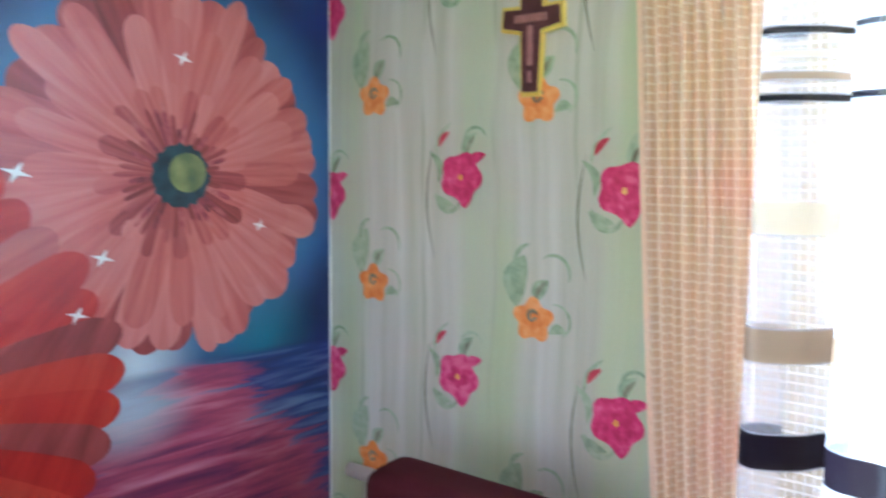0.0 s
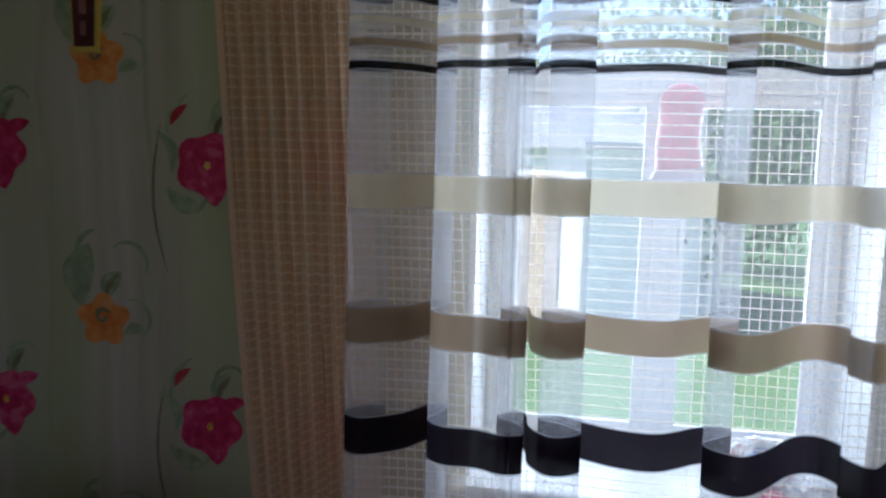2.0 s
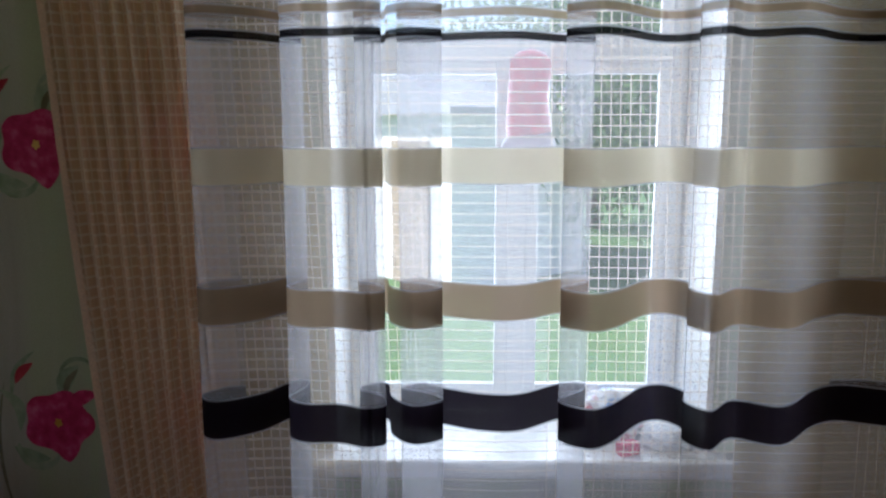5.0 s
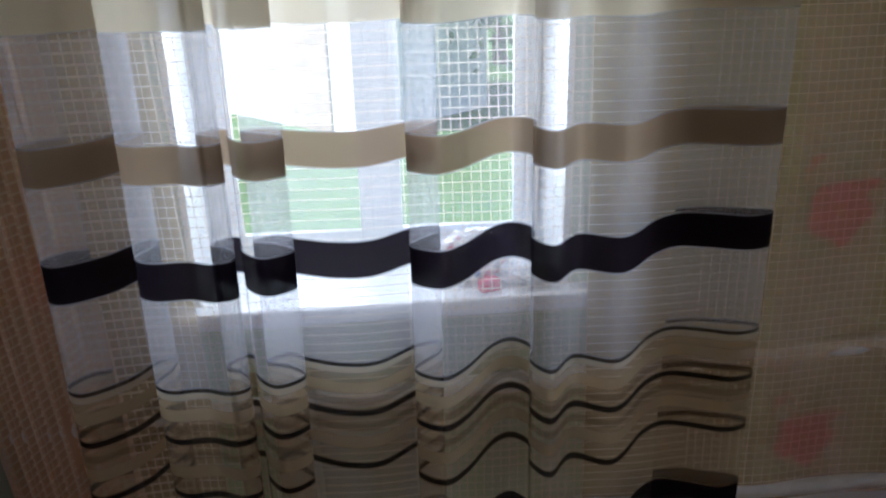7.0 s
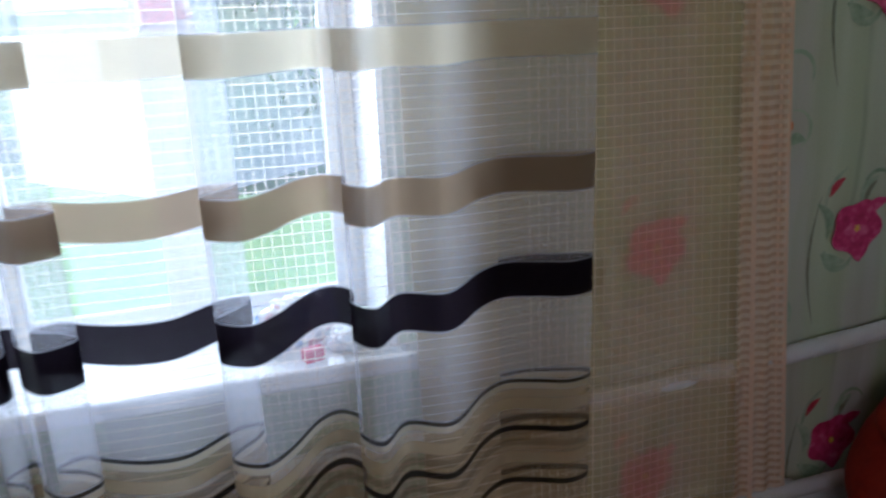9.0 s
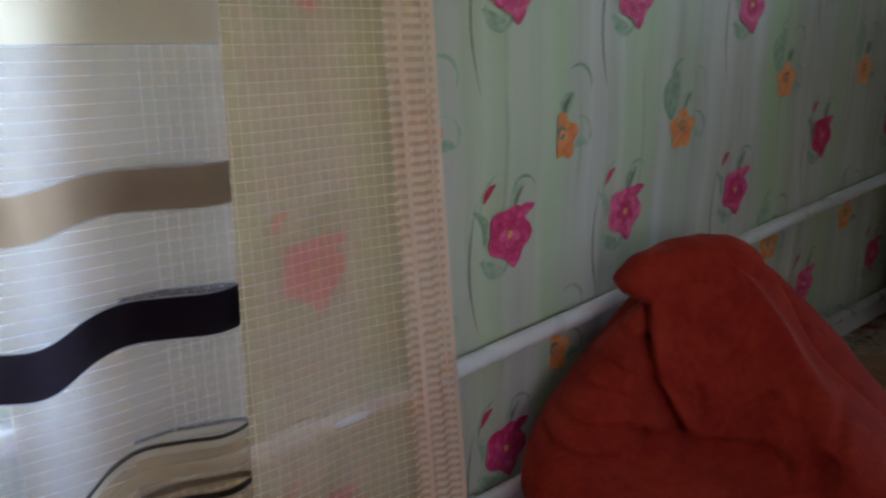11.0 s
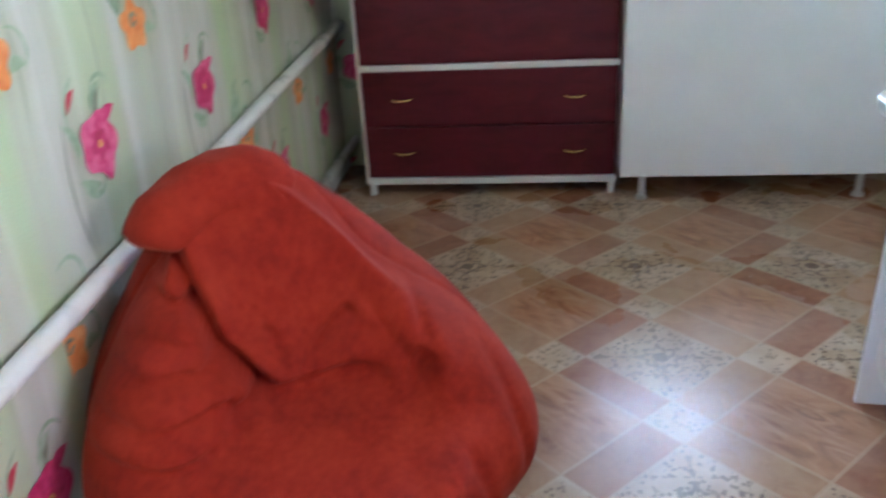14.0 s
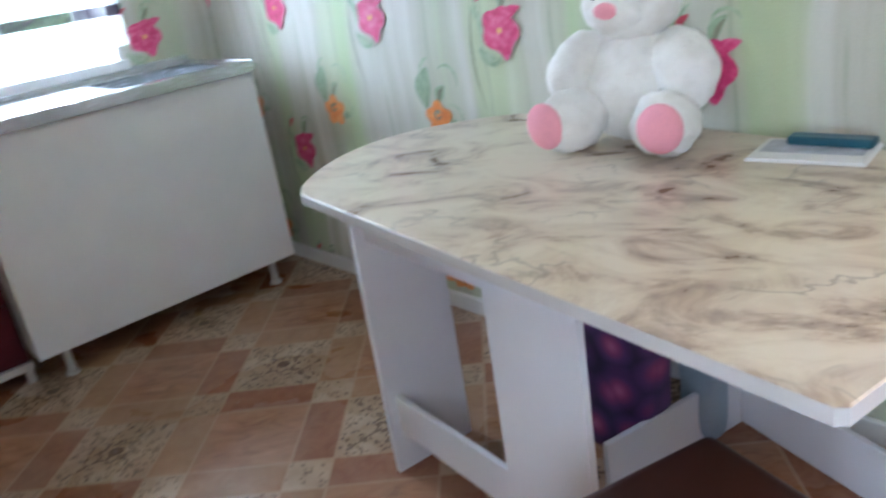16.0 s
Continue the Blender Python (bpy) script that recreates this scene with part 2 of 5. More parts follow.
    strip = n.mix(n.math("GREATER_THAN", run, 0.5), pale, dark)
    col = n.mix(corner, strip, small)
    col = n.mix(square, col, n.mix(odd, ornament, wood))
    # thin pale lines between the pieces
    la, lb = n.math("ABSOLUTE", n.math("SUBTRACT", aa, h)), n.math("ABSOLUTE", n.math("SUBTRACT", ab, h))
    line = n.math("LESS_THAN", n.math("MINIMUM", la, lb), 0.011)
    col = n.mix(n.math("MULTIPLY", line, 0.5), col, (0.48, 0.35, 0.23))
    wear = n.noise(p, 2.3, 5)
    col = n.mix(n.math("MULTIPLY", n.step(wear, 0.58, 0.12), 0.18), col, (0.55, 0.47, 0.40))
    n.bump(n.math("ADD", n.noise(p, 3.5, 2), n.math("MULTIPLY", n.noise(p, 90.0, 2), 0.12)), 0.10, 0.02)
    return n.done(col, n.math("MULTIPLY_ADD", wear, 0.22, 0.18), 0.0, Specular_IOR_Level=0.24)


def cloth(name, bands, base, base_alpha, zsoft=0.0025, through_share=0.5):
    """Sheer cloth with woven or tinted bands: each band is its lower and upper height, colour and cover."""
    n = Nodes(name)
    z = n.xyz(n.pos())[2]
    weave = n.noise(n.pos(), 420.0, 2)
    col, cov = (*base, 1), base_alpha
    for lo, hi, c, k in bands:
        f = n.math("MULTIPLY", n.step(z, lo, zsoft), n.math("SUBTRACT", 1.0, n.step(z, hi, zsoft)))
        col = n.mix(f, col, c)
        m = n.t.nodes.new("ShaderNodeMix")
        n.link(f, m.inputs[0]); n.link(cov, m.inputs[2]); n.link(k, m.inputs[3])
        cov = m.outputs[0]
    loose = n.math("MULTIPLY", cov, n.math("SUBTRACT", 1.0, cov))
    cov = n.math("MULTIPLY_ADD", loose, n.math("MULTIPLY_ADD", weave, 0.5, -0.25), cov)
    t = n.t.nodes
    d, tr, mx, tp, fin = (t.new("ShaderNode" + k) for k in ("BsdfDiffuse", "BsdfTranslucent", "MixShader", "BsdfTransparent", "MixShader"))
    n.link(col, d.inputs[0]); n.link(col, tr.inputs[0])
    mx.inputs[0].default_value = through_share
    n.t.links.new(d.outputs[0], mx.inputs[1]); n.t.links.new(tr.outputs[0], mx.inputs[2])
    n.link(cov, fin.inputs[0])
    n.t.links.new(tp.outputs[0], fin.inputs[1]); n.t.links.new(mx.outputs[0], fin.inputs[2])
    n.t.links.new(fin.outputs[0], n.out.inputs[0])
    return n.mat


def thread(name, colour, share=0.45):
    n = Nodes(name)
    f = n.noise(n.pos(), 300.0, 2)
    col = n.ramp(f, [(0.3, tuple(c * 0.8 for c in colour)), (0.7, colour)])
    t = n.t.nodes
    d, tr, mx = (t.new("ShaderNode" + k) for k in ("BsdfDiffuse", "BsdfTranslucent", "MixShader"))
    n.link(col, d.inputs[0]); n.link(col, tr.inputs[0])
    mx.inputs[0].default_value = share
    n.t.links.new(d.outputs[0], mx.inputs[1]); n.t.links.new(tr.outputs[0], mx.inputs[2])
    n.t.links.new(mx.outputs[0], n.out.inputs[0])
    return n.mat


def glass():
    n = Nodes("window_glass")
    t = n.t.nodes
    tp, gl, mx, fr = (t.new("ShaderNode" + k) for k in ("BsdfTransparent", "BsdfGlossy", "MixShader", "Fresnel"))
    gl.inputs["Roughness"].default_value = 0.02
    fr.inputs[0].default_value = 1.4
    n.t.links.new(fr.outputs[0], mx.inputs[0])
    n.t.links.new(tp.outputs[0], mx.inputs[1]); n.t.links.new(gl.outputs[0], mx.inputs[2])
    n.t.links.new(mx.outputs[0], n.out.inputs[0])
    return n.mat


def velvet():
    n = Nodes("red_velour")
    p = n.obj()
    a, b = n.noise(p, 7.0, 4, 0.6), n.noise(p, 240.0, 2)
    nap = n.noise(p, 55.0, 3)
    c = n.ramp(n.math("ADD", n.math("MULTIPLY", a, 0.72), n.math("MULTIPLY", nap, 0.28)), [(0.32, (0.19, 0.010, 0.005)), (0.5, (0.265, 0.017, 0.007)), (0.7, (0.34, 0.030, 0.011))])
    n.bump(n.math("ADD", b, n.math("MULTIPLY", nap, 1.5)), 0.25, 0.002)
    return n.done(c, 0.85, 0.0, Sheen_Weight=0.14, Sheen_Roughness=0.45, Sheen_Tint=(1, 0.35, 0.2, 1), Specular_IOR_Level=0.15)


def marble():
    """Tabletop foil: cream stone with brown cloud bands and fine dark veins."""
    n = Nodes("marble_laminate")
    x = n.xyz(n.obj())
    q = n.vec(n.math("MULTIPLY", n.math("ADD", x[0], n.math("MULTIPLY", x[1], 0.5)), 4.2), n.math("MULTIPLY", n.math("SUBTRACT", x[1], n.math("MULTIPLY", x[0], 0.5)), 6.6), 0.0)
    big = n.noise(q, 1.0, 5, 0.60, 1.1)
    c = n.ramp(big, [(0.36, (0.24, 0.165, 0.11)), (0.43, (0.41, 0.305, 0.215)), (0.49, (0.56, 0.46, 0.340)), (0.61, (0.66, 0.575, 0.44))])
    soft = n.noise(n.obj(), 2.2, 3)
    c = n.mix(n.math("MULTIPLY", n.step(soft, 0.5, 0.2), 0.30), c, (0.60, 0.55, 0.46))
    vein = n.math("ABSOLUTE", n.math("SUBTRACT", n.noise(q, 0.8, 3, 0.55, 0.9), 0.5))
    some = n.step(n.noise(n.obj(), 4.0, 2), 0.53, 0.06)
    c = n.mix(n.math("MULTIPLY", n.math("SUBTRACT", 1.0, n.step(vein, 0.012, 0.012)), n.math("MULTIPLY", some, 0.5)), c, (0.17, 0.135, 0.10))
    return n.done(c, n.math("MULTIPLY_ADD", big, 0.15, 0.22))


def steel():
    n = Nodes("brushed_steel")
    p = n.obj()
    br = n.noise(n.scaled(p, (600, 12, 600)), 1.0, 2)
    n.bump(br, 0.05, 0.001)
    return n.done(n.ramp(n.noise(p, 5, 3), [(0.3, (0.55, 0.57, 0.58)), (0.7, (0.68, 0.70, 0.71))]), n.math("MULTIPLY_ADD", br, 0.12, 0.20), 1.0)


def cherry():
    n = Nodes("cherry_laminate")
    p = n.scaled(n.obj(), (1.0, 1.2, 3.5))
    g = n.noise(p, 5.0, 5, 0.6, 0.7)
    c = n.ramp(n.math("ADD", n.math("MULTIPLY", g, 0.7), n.math("MULTIPLY", n.noise(n.obj(), 2.5, 3), 0.3)), [(0.32, (0.062, 0.004, 0.009)), (0.55, (0.098, 0.007, 0.015)), (0.72, (0.128, 0.011, 0.020))])
    return n.done(c, 0.45, 0.0, Specular_IOR_Level=0.36)


def fur():
    n = Nodes("white_plush")
    p = n.obj()
    a, b = n.noise(p, 18.0, 4), n.noise(p, 170.0, 3)
    n.bump(n.math("ADD", b, n.math("MULTIPLY", a, 1.2)), 0.8, 0.006)
    return n.done(n.ramp(a, [(0.3, (0.78, 0.75, 0.68)), (0.6, (0.90, 0.88, 0.82))]), 0.95, 0.0, Sheen_Weight=0.4)


def foliage(name, a, b):
    n = Nodes(name)
    col = n.ramp(n.island(), [(0.1, a), (0.9, b)])
    t = n.t.nodes
    d, tr, mx = (t.new("ShaderNode" + k) for k in ("BsdfDiffuse", "BsdfTranslucent", "MixShader"))
    n.link(col, d.inputs[0]); n.link(col, tr.inputs[0])
    mx.inputs[0].default_value = 0.4
    n.t.links.new(d.outputs[0], mx.inputs[1]); n.t.links.new(tr.outputs[0], mx.inputs[2])
    n.t.links.new(mx.outputs[0], n.out.inputs[0])
    return n.mat


M_PAINT = plain("white_paint", (0.78, 0.78, 0.76), 0.35, vary=0.05)
M_CHALK = plain("whitewash", (0.74, 0.73, 0.70), 0.8, vary=0.06)
M_PIPE = plain("pipe_enamel", (0.76, 0.75, 0.71), 0.28, vary=0.06, scale=9)
M_LAMW = plain("white_laminate", (0.74, 0.75, 0.78), 0.34, vary=0.03, bump=0.03)
M_SINKW = plain("white_sink_board", (0.86, 0.87, 0.88), 0.34, vary=0.03, bump=0.03)
M_CHERRY, M_STEEL, M_GLASS, M_VELVET, M_FUR, M_MARBLE = cherry(), steel(), glass(), velvet(), fur(), marble()
M_GOLD = plain("brass_gilt", (0.80, 0.56, 0.22), 0.22, 1.0, vary=0.1)
M_DARK = plain("dark_gap", (0.02, 0.018, 0.018), 0.8)
M_PLASTIC = plain("grey_plastic", (0.62, 0.61, 0.58), 0.4, vary=0.05)
M_PINK = plain("pink_plush", (0.84, 0.36, 0.42), 0.9, vary=0.15, bump=0.5)
M_STOOL = plain("brown_leatherette", (0.036, 0.011, 0.007), 0.34, vary=0.25, scale=14)
M_WOODLEG = plain("brown_wood", (0.13, 0.05, 0.03), 0.45, vary=0.3, scale=20)
M_PPINK = ink("pink_print", (0.46, 0.016, 0.09), (0.64, 0.045, 0.17), (0.76, 0.17, 0.30), scale=46.0)
M_PORANGE = ink("orange_print", (0.70, 0.20, 0.035), (0.80, 0.30, 0.07), (0.86, 0.42, 0.16))
M_PLEAF = ink("leaf_print", (0.24, 0.33, 0.20), (0.36, 0.46, 0.29), (0.47, 0.55, 0.38))
M_PDARK = ink("dark_print", (0.16, 0.15, 0.09), (0.24, 0.25, 0.16), (0.33, 0.35, 0.24))
M_PRED = ink("bud_print", (0.45, 0.03, 0.05), (0.55, 0.06, 0.09), (0.62, 0.16, 0.17))
M_PYEL = ink("pollen_print", (0.70, 0.34, 0.05), (0.80, 0.48, 0.08), (0.85, 0.60, 0.2))

# ---- the room ----
XL, XR, YB, ZC = -3.06, 3.20, -2.55, 2.45   # left, far and back walls, ceiling
W1 = (-1.408, -0.612, 0.66, 2.05)            # main window: x from, x to, z from, z to
W2 = (-2.10, -1.27, 0.99, 1.95)             # window over the sink: y from, y to, z from, z to
W3 = (-1.30, -0.30, 0.80, 2.0)              # unseen window added opposite the main one for fill: x from, x to, z from, z to
T = 0.34

bm = B()
box(bm, (XL - 0.3, YB - 0.3, -0.2), (XR + T, T, 0))
floor = tagged(part("floor", bm, linoleum()), "glossy printed linoleum with slanted wood and ornament squares", "floor", kind="structure")
bm = B()
box(bm, (XL - 0.3, YB - 0.3, ZC), (XR + T, T, ZC + 0.25))
tagged(part("ceiling", bm, M_CHALK), "plain whitewashed ceiling", "ceiling", kind="structure")


def pierced(bm, axis, lo, hi, hole):
    """A wall from lo to hi with one opening; hole: along from, to and height from, to."""
    def piece(u0, u1, z0, z1):
        a, b = list(lo), list(hi)
        a[axis], b[axis], a[2], b[2] = u0, u1, z0, z1
        box(bm, a, b)
    piece(lo[axis], hole[0], lo[2], hi[2])
    piece(hole[1], hi[axis], lo[2], hi[2])
    piece(hole[0], hole[1], lo[2], hole[2])
    piece(hole[0], hole[1], hole[3], hi[2])


LABEL = "pale green wallpaper printed with pink and orange flowers"
bm = B()
pierced(bm, 0, (XL, 0, 0), (XR + T, T, ZC), W1)
wall_n = tagged(part("wall_north", bm, wallpaper("wallpaper_north", 0, 0.0)), LABEL, "wall", kind="structure")
bm = B()
pierced(bm, 1, (XR, YB - 0.3, 0), (XR + T, 0, ZC), W2)
wall_e = tagged(part("wall_east", bm, wallpaper("wallpaper_east", 1, 0.1)), LABEL, "wall", kind="structure")
bm = B()
pierced(bm, 0, (XL, YB - 0.3, 0), (XR, YB, ZC), W3)
wall_s = tagged(part("wall_south", bm, wallpaper("wallpaper_south", 0, 0.42)), LABEL, "wall", kind="structure")
bm = B()
box(bm, (XL - 0.3, YB - 0.3, 0), (XL, T, ZC))
wall_w = tagged(part("wall_west", bm, M_CHALK), "plain wall carrying the flower mural", "wall", kind="structure")

# white linings of the two window openings
for nm, w, ax in (("window_reveal_1", W1, 0), ("window_reveal_2", W2, 1)):
    bm = B()
    for u in (0, 1):
        a, b = [0, 0, w[2]], [0, 0, w[3]]
        if ax == 0:
            a[0], b[0] = (w[0] - 0.001, w[0] + 0.012) if u == 0 else (w[1] - 0.012, w[1] + 0.001)
            a[1], b[1] = -0.003, T
        else:
            a[1], b[1] = (w[0] - 0.001, w[0] + 0.012) if u == 0 else (w[1] - 0.012, w[1] + 0.001)
            a[0], b[0] = XR - 0.003, XR + T
        box(bm, a, b)
    if ax == 0:
        box(bm, (w[0] + 0.012, -0.003, w[3] - 0.012), (w[1] - 0.012, T, w[3] + 0.001))
    else:
        box(bm, (XR - 0.003, w[0] + 0.012, w[3] - 0.012), (XR + T, w[1] - 0.012, w[3] + 0.001))
    tagged(part(nm, bm, M_PAINT), "white painted window reveal", "reveal", kind="structure")


def sash(bm, lo, hi, wid, y0, y1):
    """A rectangular frame in x and z."""
    box(bm, (lo[0], y0, lo[1]), (lo[0] + wid, y1, hi[1]), 0.004)
    box(bm, (hi[0] - wid, y0, lo[1]), (hi[0], y1, hi[1]), 0.004)
    box(bm, (lo[0] + wid, y0, lo[1]), (hi[0] - wid, y1, lo[1] + wid), 0.004)
    box(bm, (lo[0] + wid, y0, hi[1] - wid), (hi[0] - wid, y1, hi[1]), 0.004)


def window(name, x0, x1, z0, z1, zt, m, label):
    """A painted wooden window, 0 at its inner face: outer frame, transom bar, two casements below, one light above."""
    win = empty(name, m)
    bm = B()
    sash(bm, (x0, z0), (x1, z1), 0.035, 0.0, 0.07)
    box(bm, (x0 + 0.035, 0.004, zt - 0.035), (x1 - 0.035, 0.066, zt), 0.004)
    xm = (x0 + x1) / 2 + 0.005
    box(bm, (xm - 0.022, -0.004, z0 + 0.035), (xm + 0.022, 0.062, zt - 0.035), 0.004)
    part("window_frame", bm, M_PAINT, win)
    for a, b, c, d in ((x0 + 0.035, xm - 0.022, z0 + 0.035, zt - 0.035), (xm + 0.022, x1 - 0.035, z0 + 0.035, zt - 0.035), (x0 + 0.035, x1 - 0.035, zt, z1 - 0.035)):
        bm = B()
        sash(bm, (a - 0.004, c - 0.004), (b + 0.004, d + 0.004), 0.032, 0.010, 0.024)
        cas = part("casement", bm, M_PAINT, win)
        bm = B()
        box(bm, (a + 0.024, 0.013, c + 0.024), (b - 0.024, 0.017, d - 0.024))
        pane = part("pane", bm, M_GLASS, cas)
        pane.visible_shadow = False
    bm = B()
    tube(bm, [(xm + 0.035, -0.006, zt - 0.30), (xm + 0.035, -0.03, zt - 0.30), (xm + 0.035, -0.03, zt - 0.39)], 0.006, 8)
    part("window_handle", bm, M_PAINT, win)
    return tagged(win, label, "window", kind="structure")


window("window_1", W1[0] + 0.012, W1[1] - 0.012, W1[2] + 0.022, W1[3] - 0.012, 1.536, pose(0, 0.235, 0), "white painted wooden window with two casements and a transom light")
window("window_2", W2[0] + 0.012, W2[1] - 0.012, W2[2] + 0.022, W2[3] - 0.012, 1.62, pose(XR + 0.2, 0, 0, 0, 0, -90) @ Matrix.Diagonal((-1, 1, 1, 1)), "white painted window above the sink")

# never in view: added as an opening for the warm fill lamp
window("unseen_window_3", W3[0] + 0.002, W3[1] - 0.002, W3[2] + 0.002, W3[3] - 0.002, 1.62, pose(0, YB - 0.16, 0) @ Matrix.Diagonal((1, -1, 1, 1)), "unseen white window opposite the curtained one, added for warm fill light")

bm = B()
box(bm, (W1[0] - 0.045, -0.055, W1[2] - 0.018), (W1[1] + 0.055, 0.0, W1[2] + 0.02), 0.006)
box(bm, (W1[0] + 0.013, -0.002, W1[2] - 0.004), (W1[1] - 0.013, 0.235, W1[2] + 0.018))
tagged(part("window_sill_1", bm, M_PAINT), "deep white painted window board", "window sill", kind="structure")
bm = B()
box(bm, (XR - 0.03, W2[0] - 0.02, W2[2] - 0.02), (XR + 0.2, W2[1] + 0.02, W2[2] + 0.02), 0.005)
tagged(part("window_sill_2", bm, M_PAINT), "narrow white window board behind the sink", "window sill", kind="structure")

# skirting boards
bm = B()
box(bm, (XL, -0.022, 0), (XR, -0.002, 0.085), 0.005)
tagged(part("baseboard_north", bm, M_PAINT), "white painted skirting board with scuffs", "baseboard", kind="structure")
bm = B()
box(bm, (XL, YB + 0.002, 0), (XR, YB + 0.022, 0.06), 0.005)
tagged(part("baseboard_south", bm, M_PAINT), "low white skirting board", "baseboard", kind="structure")


# ---- printed flowers of the wallpaper ----
def blob(rx, rz, petals, depth, turn=0.0, n=30, point=0.0):
    out = []
    for k in range(n):
        a = 2 * math.pi * k / n
        r = 1 - depth * (0.5 - 0.5 * math.cos(petals * a + math.pi)) ** (1 + point) if petals else 1
        out.append((rx * r * math.cos(a + turn), rz * r * math.sin(a + turn)))
    return out


def leaf(x, z, length, width, angle, bend=0.0, n=7):
    a = radians(angle)
    up, dn = [], []
    for k in range(n + 1):
        t = k / n
        w = width * math.sin(math.pi * min(1, t * 0.96 + 0.02)) ** 0.8
        s = bend * math.sin(math.pi * t) * length
        for lst, sg in ((up, 1), (dn, -1)):
            u, v = t * length, s + sg * w / 2
            lst.append((x + u * math.cos(a) - v * math.sin(a), z + u * math.sin(a) + v * math.cos(a)))
    return up + dn[::-1]


def arc(x, z, r, a0, a1, w, n=9, sx=1.0):
    pts = [(radians(a0 + (a1 - a0) * k / n), w * (0.25 + 0.75 * math.sin(math.pi * (k + 0.4) / (n + 0.8)))) for k in range(n + 1)]
    return [(x + sx * (r + q / 2) * math.cos(a), z + (r + q / 2) * math.sin(a)) for a, q in pts] + [(x + sx * (r - q / 2) * math.cos(a), z + (r - q / 2) * math.sin(a)) for a, q in pts[::-1]]


PINK = [
    (leaf(-0.10, -0.24, 0.33, 0.008, 92, 0.08), 3), (leaf(-0.098, 0.05, 0.12, 0.014, 62, 0.15), 2), (leaf(-0.088, 0.085, 0.06, 0.020, 48, 0.1), 4),
    (leaf(-0.085, -0.02, 0.10, 0.026, 112, -0.22), 2), (leaf(0.01, 0.05, 0.085, 0.035, 62, 0.15), 2), (leaf(0.015, 0.055, 0.07, 0.014, 62, 0.1), 3),
    (leaf(-0.10, -0.055, 0.08, 0.03, -20, -0.1), 2), (arc(-0.045, -0.055, 0.045, 170, 350, 0.016), 2), (arc(0.05, 0.10, 0.04, 20, 190, 0.010), 2),
    (leaf(0.02, 0.03, 0.075, 0.032, 28, 0.1), 0), (leaf(0.0, -0.02, 0.070, 0.055, -75, 0.1), 0),
    (blob(0.078, 0.074, 5, 0.16, 0.55, 60, 0.2), 0), (blob(0.060, 0.056, 7, 0.22, 0.9, 42), 0), (blob(0.040, 0.036, 5, 0.30, 0.2, 30), 0), (blob(0.009, 0.011, 5, 0.3, 0.2, 20), 5),
]
ORANGE = [
    (leaf(-0.060, 0.030, 0.145, 0.080, 80, 0.12), 2), (leaf(0.0, 0.05, 0.075, 0.045, 55, 0.1), 2), (leaf(0.005, 0.055, 0.06, 0.016, 58, 0.1), 3),
    (arc(-0.01, 0.15, 0.055, 100, 190, 0.014), 2), (arc(0.06, 0.13, 0.05, -20, 130, 0.011), 2), (leaf(0.05, -0.03, 0.055, 0.028, 10, 0.2), 2), (arc(0.07, 0.005, 0.045, -60, 100, 0.009), 2),
    (blob(0.068, 0.064, 5, 0.28, 0.95, 40, 0.25), 1), (blob(0.034, 0.032, 5, 0.3, 0.3, 24), 1), (arc(0.0, 0.010, 0.015, 20, 250, 0.012), 3), (leaf(-0.004, -0.006, 0.022, 0.010, 40, 0.1), 3),
]


def print_flowers(wall, name, place, clip, spots):
    """Flat prints just in front of the paper. place maps along, height, lift to the room; clip: along from, to."""
    bm = B()
    for stamp, u, v, lo, hi, tint in spots:
        lo, hi = max(lo, clip[0]), min(hi, clip[1])
        for i, (poly, mi) in enumerate(stamp):
            pts = [(min(max(u + a, lo), hi), v + b) for a, b in poly]
            if max(p[0] for p in pts) - min(p[0] for p in pts) < 0.004:
                continue
            c = (sum(p[0] for p in pts) / len(pts), sum(p[1] for p in pts) / len(pts))
            lift = 0.0012 + 0.0004 * i
            vs = [bm.verts.new(place(a, b, lift)) for a, b in pts]
            if stamp is not None and mi in (0, 1, 5):
                mid = bm.verts.new(place(c[0], c[1], lift))
                for k in range(len(vs)):
                    bm.faces.new((vs[k], vs[(k + 1) % len(vs)], mid)).material_index = mi
            else:
                h = len(vs) // 2
                for k in range(h - 1):
                    bm.faces.new((vs[k], vs[k + 1], vs[-2 - k], vs[-1 - k])).material_index = mi
    return part(name, bm, [M_PPINK, M_PORANGE, M_PLEAF, M_PDARK, M_PRED, M_PYEL], wall)


VP = 0.583


def columns(first, count, pitch, z0, cut=(), rise=0.20):
    out = []
    for i in range(count):
        for k in range(-1, 3):
            out.append((PINK, first + i * pitch, z0 + VP * k, -9, 9, 0))
            u = first + (i + 0.46) * pitch
            out.append((ORANGE, u, z0 + rise + VP * k, u - 0.012 if i in cut else -9, 9, 0))
    return out


def stack(stamp, x, z, lo=-9, hi=9):
    """One repeat of a flower up the whole wall."""
    return [(stamp, x, z + VP * k, lo, hi, 0) for k in range(-2, 3)]


rows_n = stack(PINK, -3.06, 1.28) + stack(ORANGE, -2.853, 1.585) + stack(PINK, -2.50, 1.345) + stack(ORANGE, -2.243, 1.55) + stack(PINK, -1.985, 1.322) + stack(PINK, -1.70, 1.342)
rows_n += stack(PINK, -0.008, 0.813) + stack(ORANGE, 0.27, 1.047) + stack(PINK, 0.55, 0.797) + stack(ORANGE, 0.731, 1.018, 0.715) + stack(PINK, 1.01, 0.788) + stack(ORANGE, 1.272, 0.998)
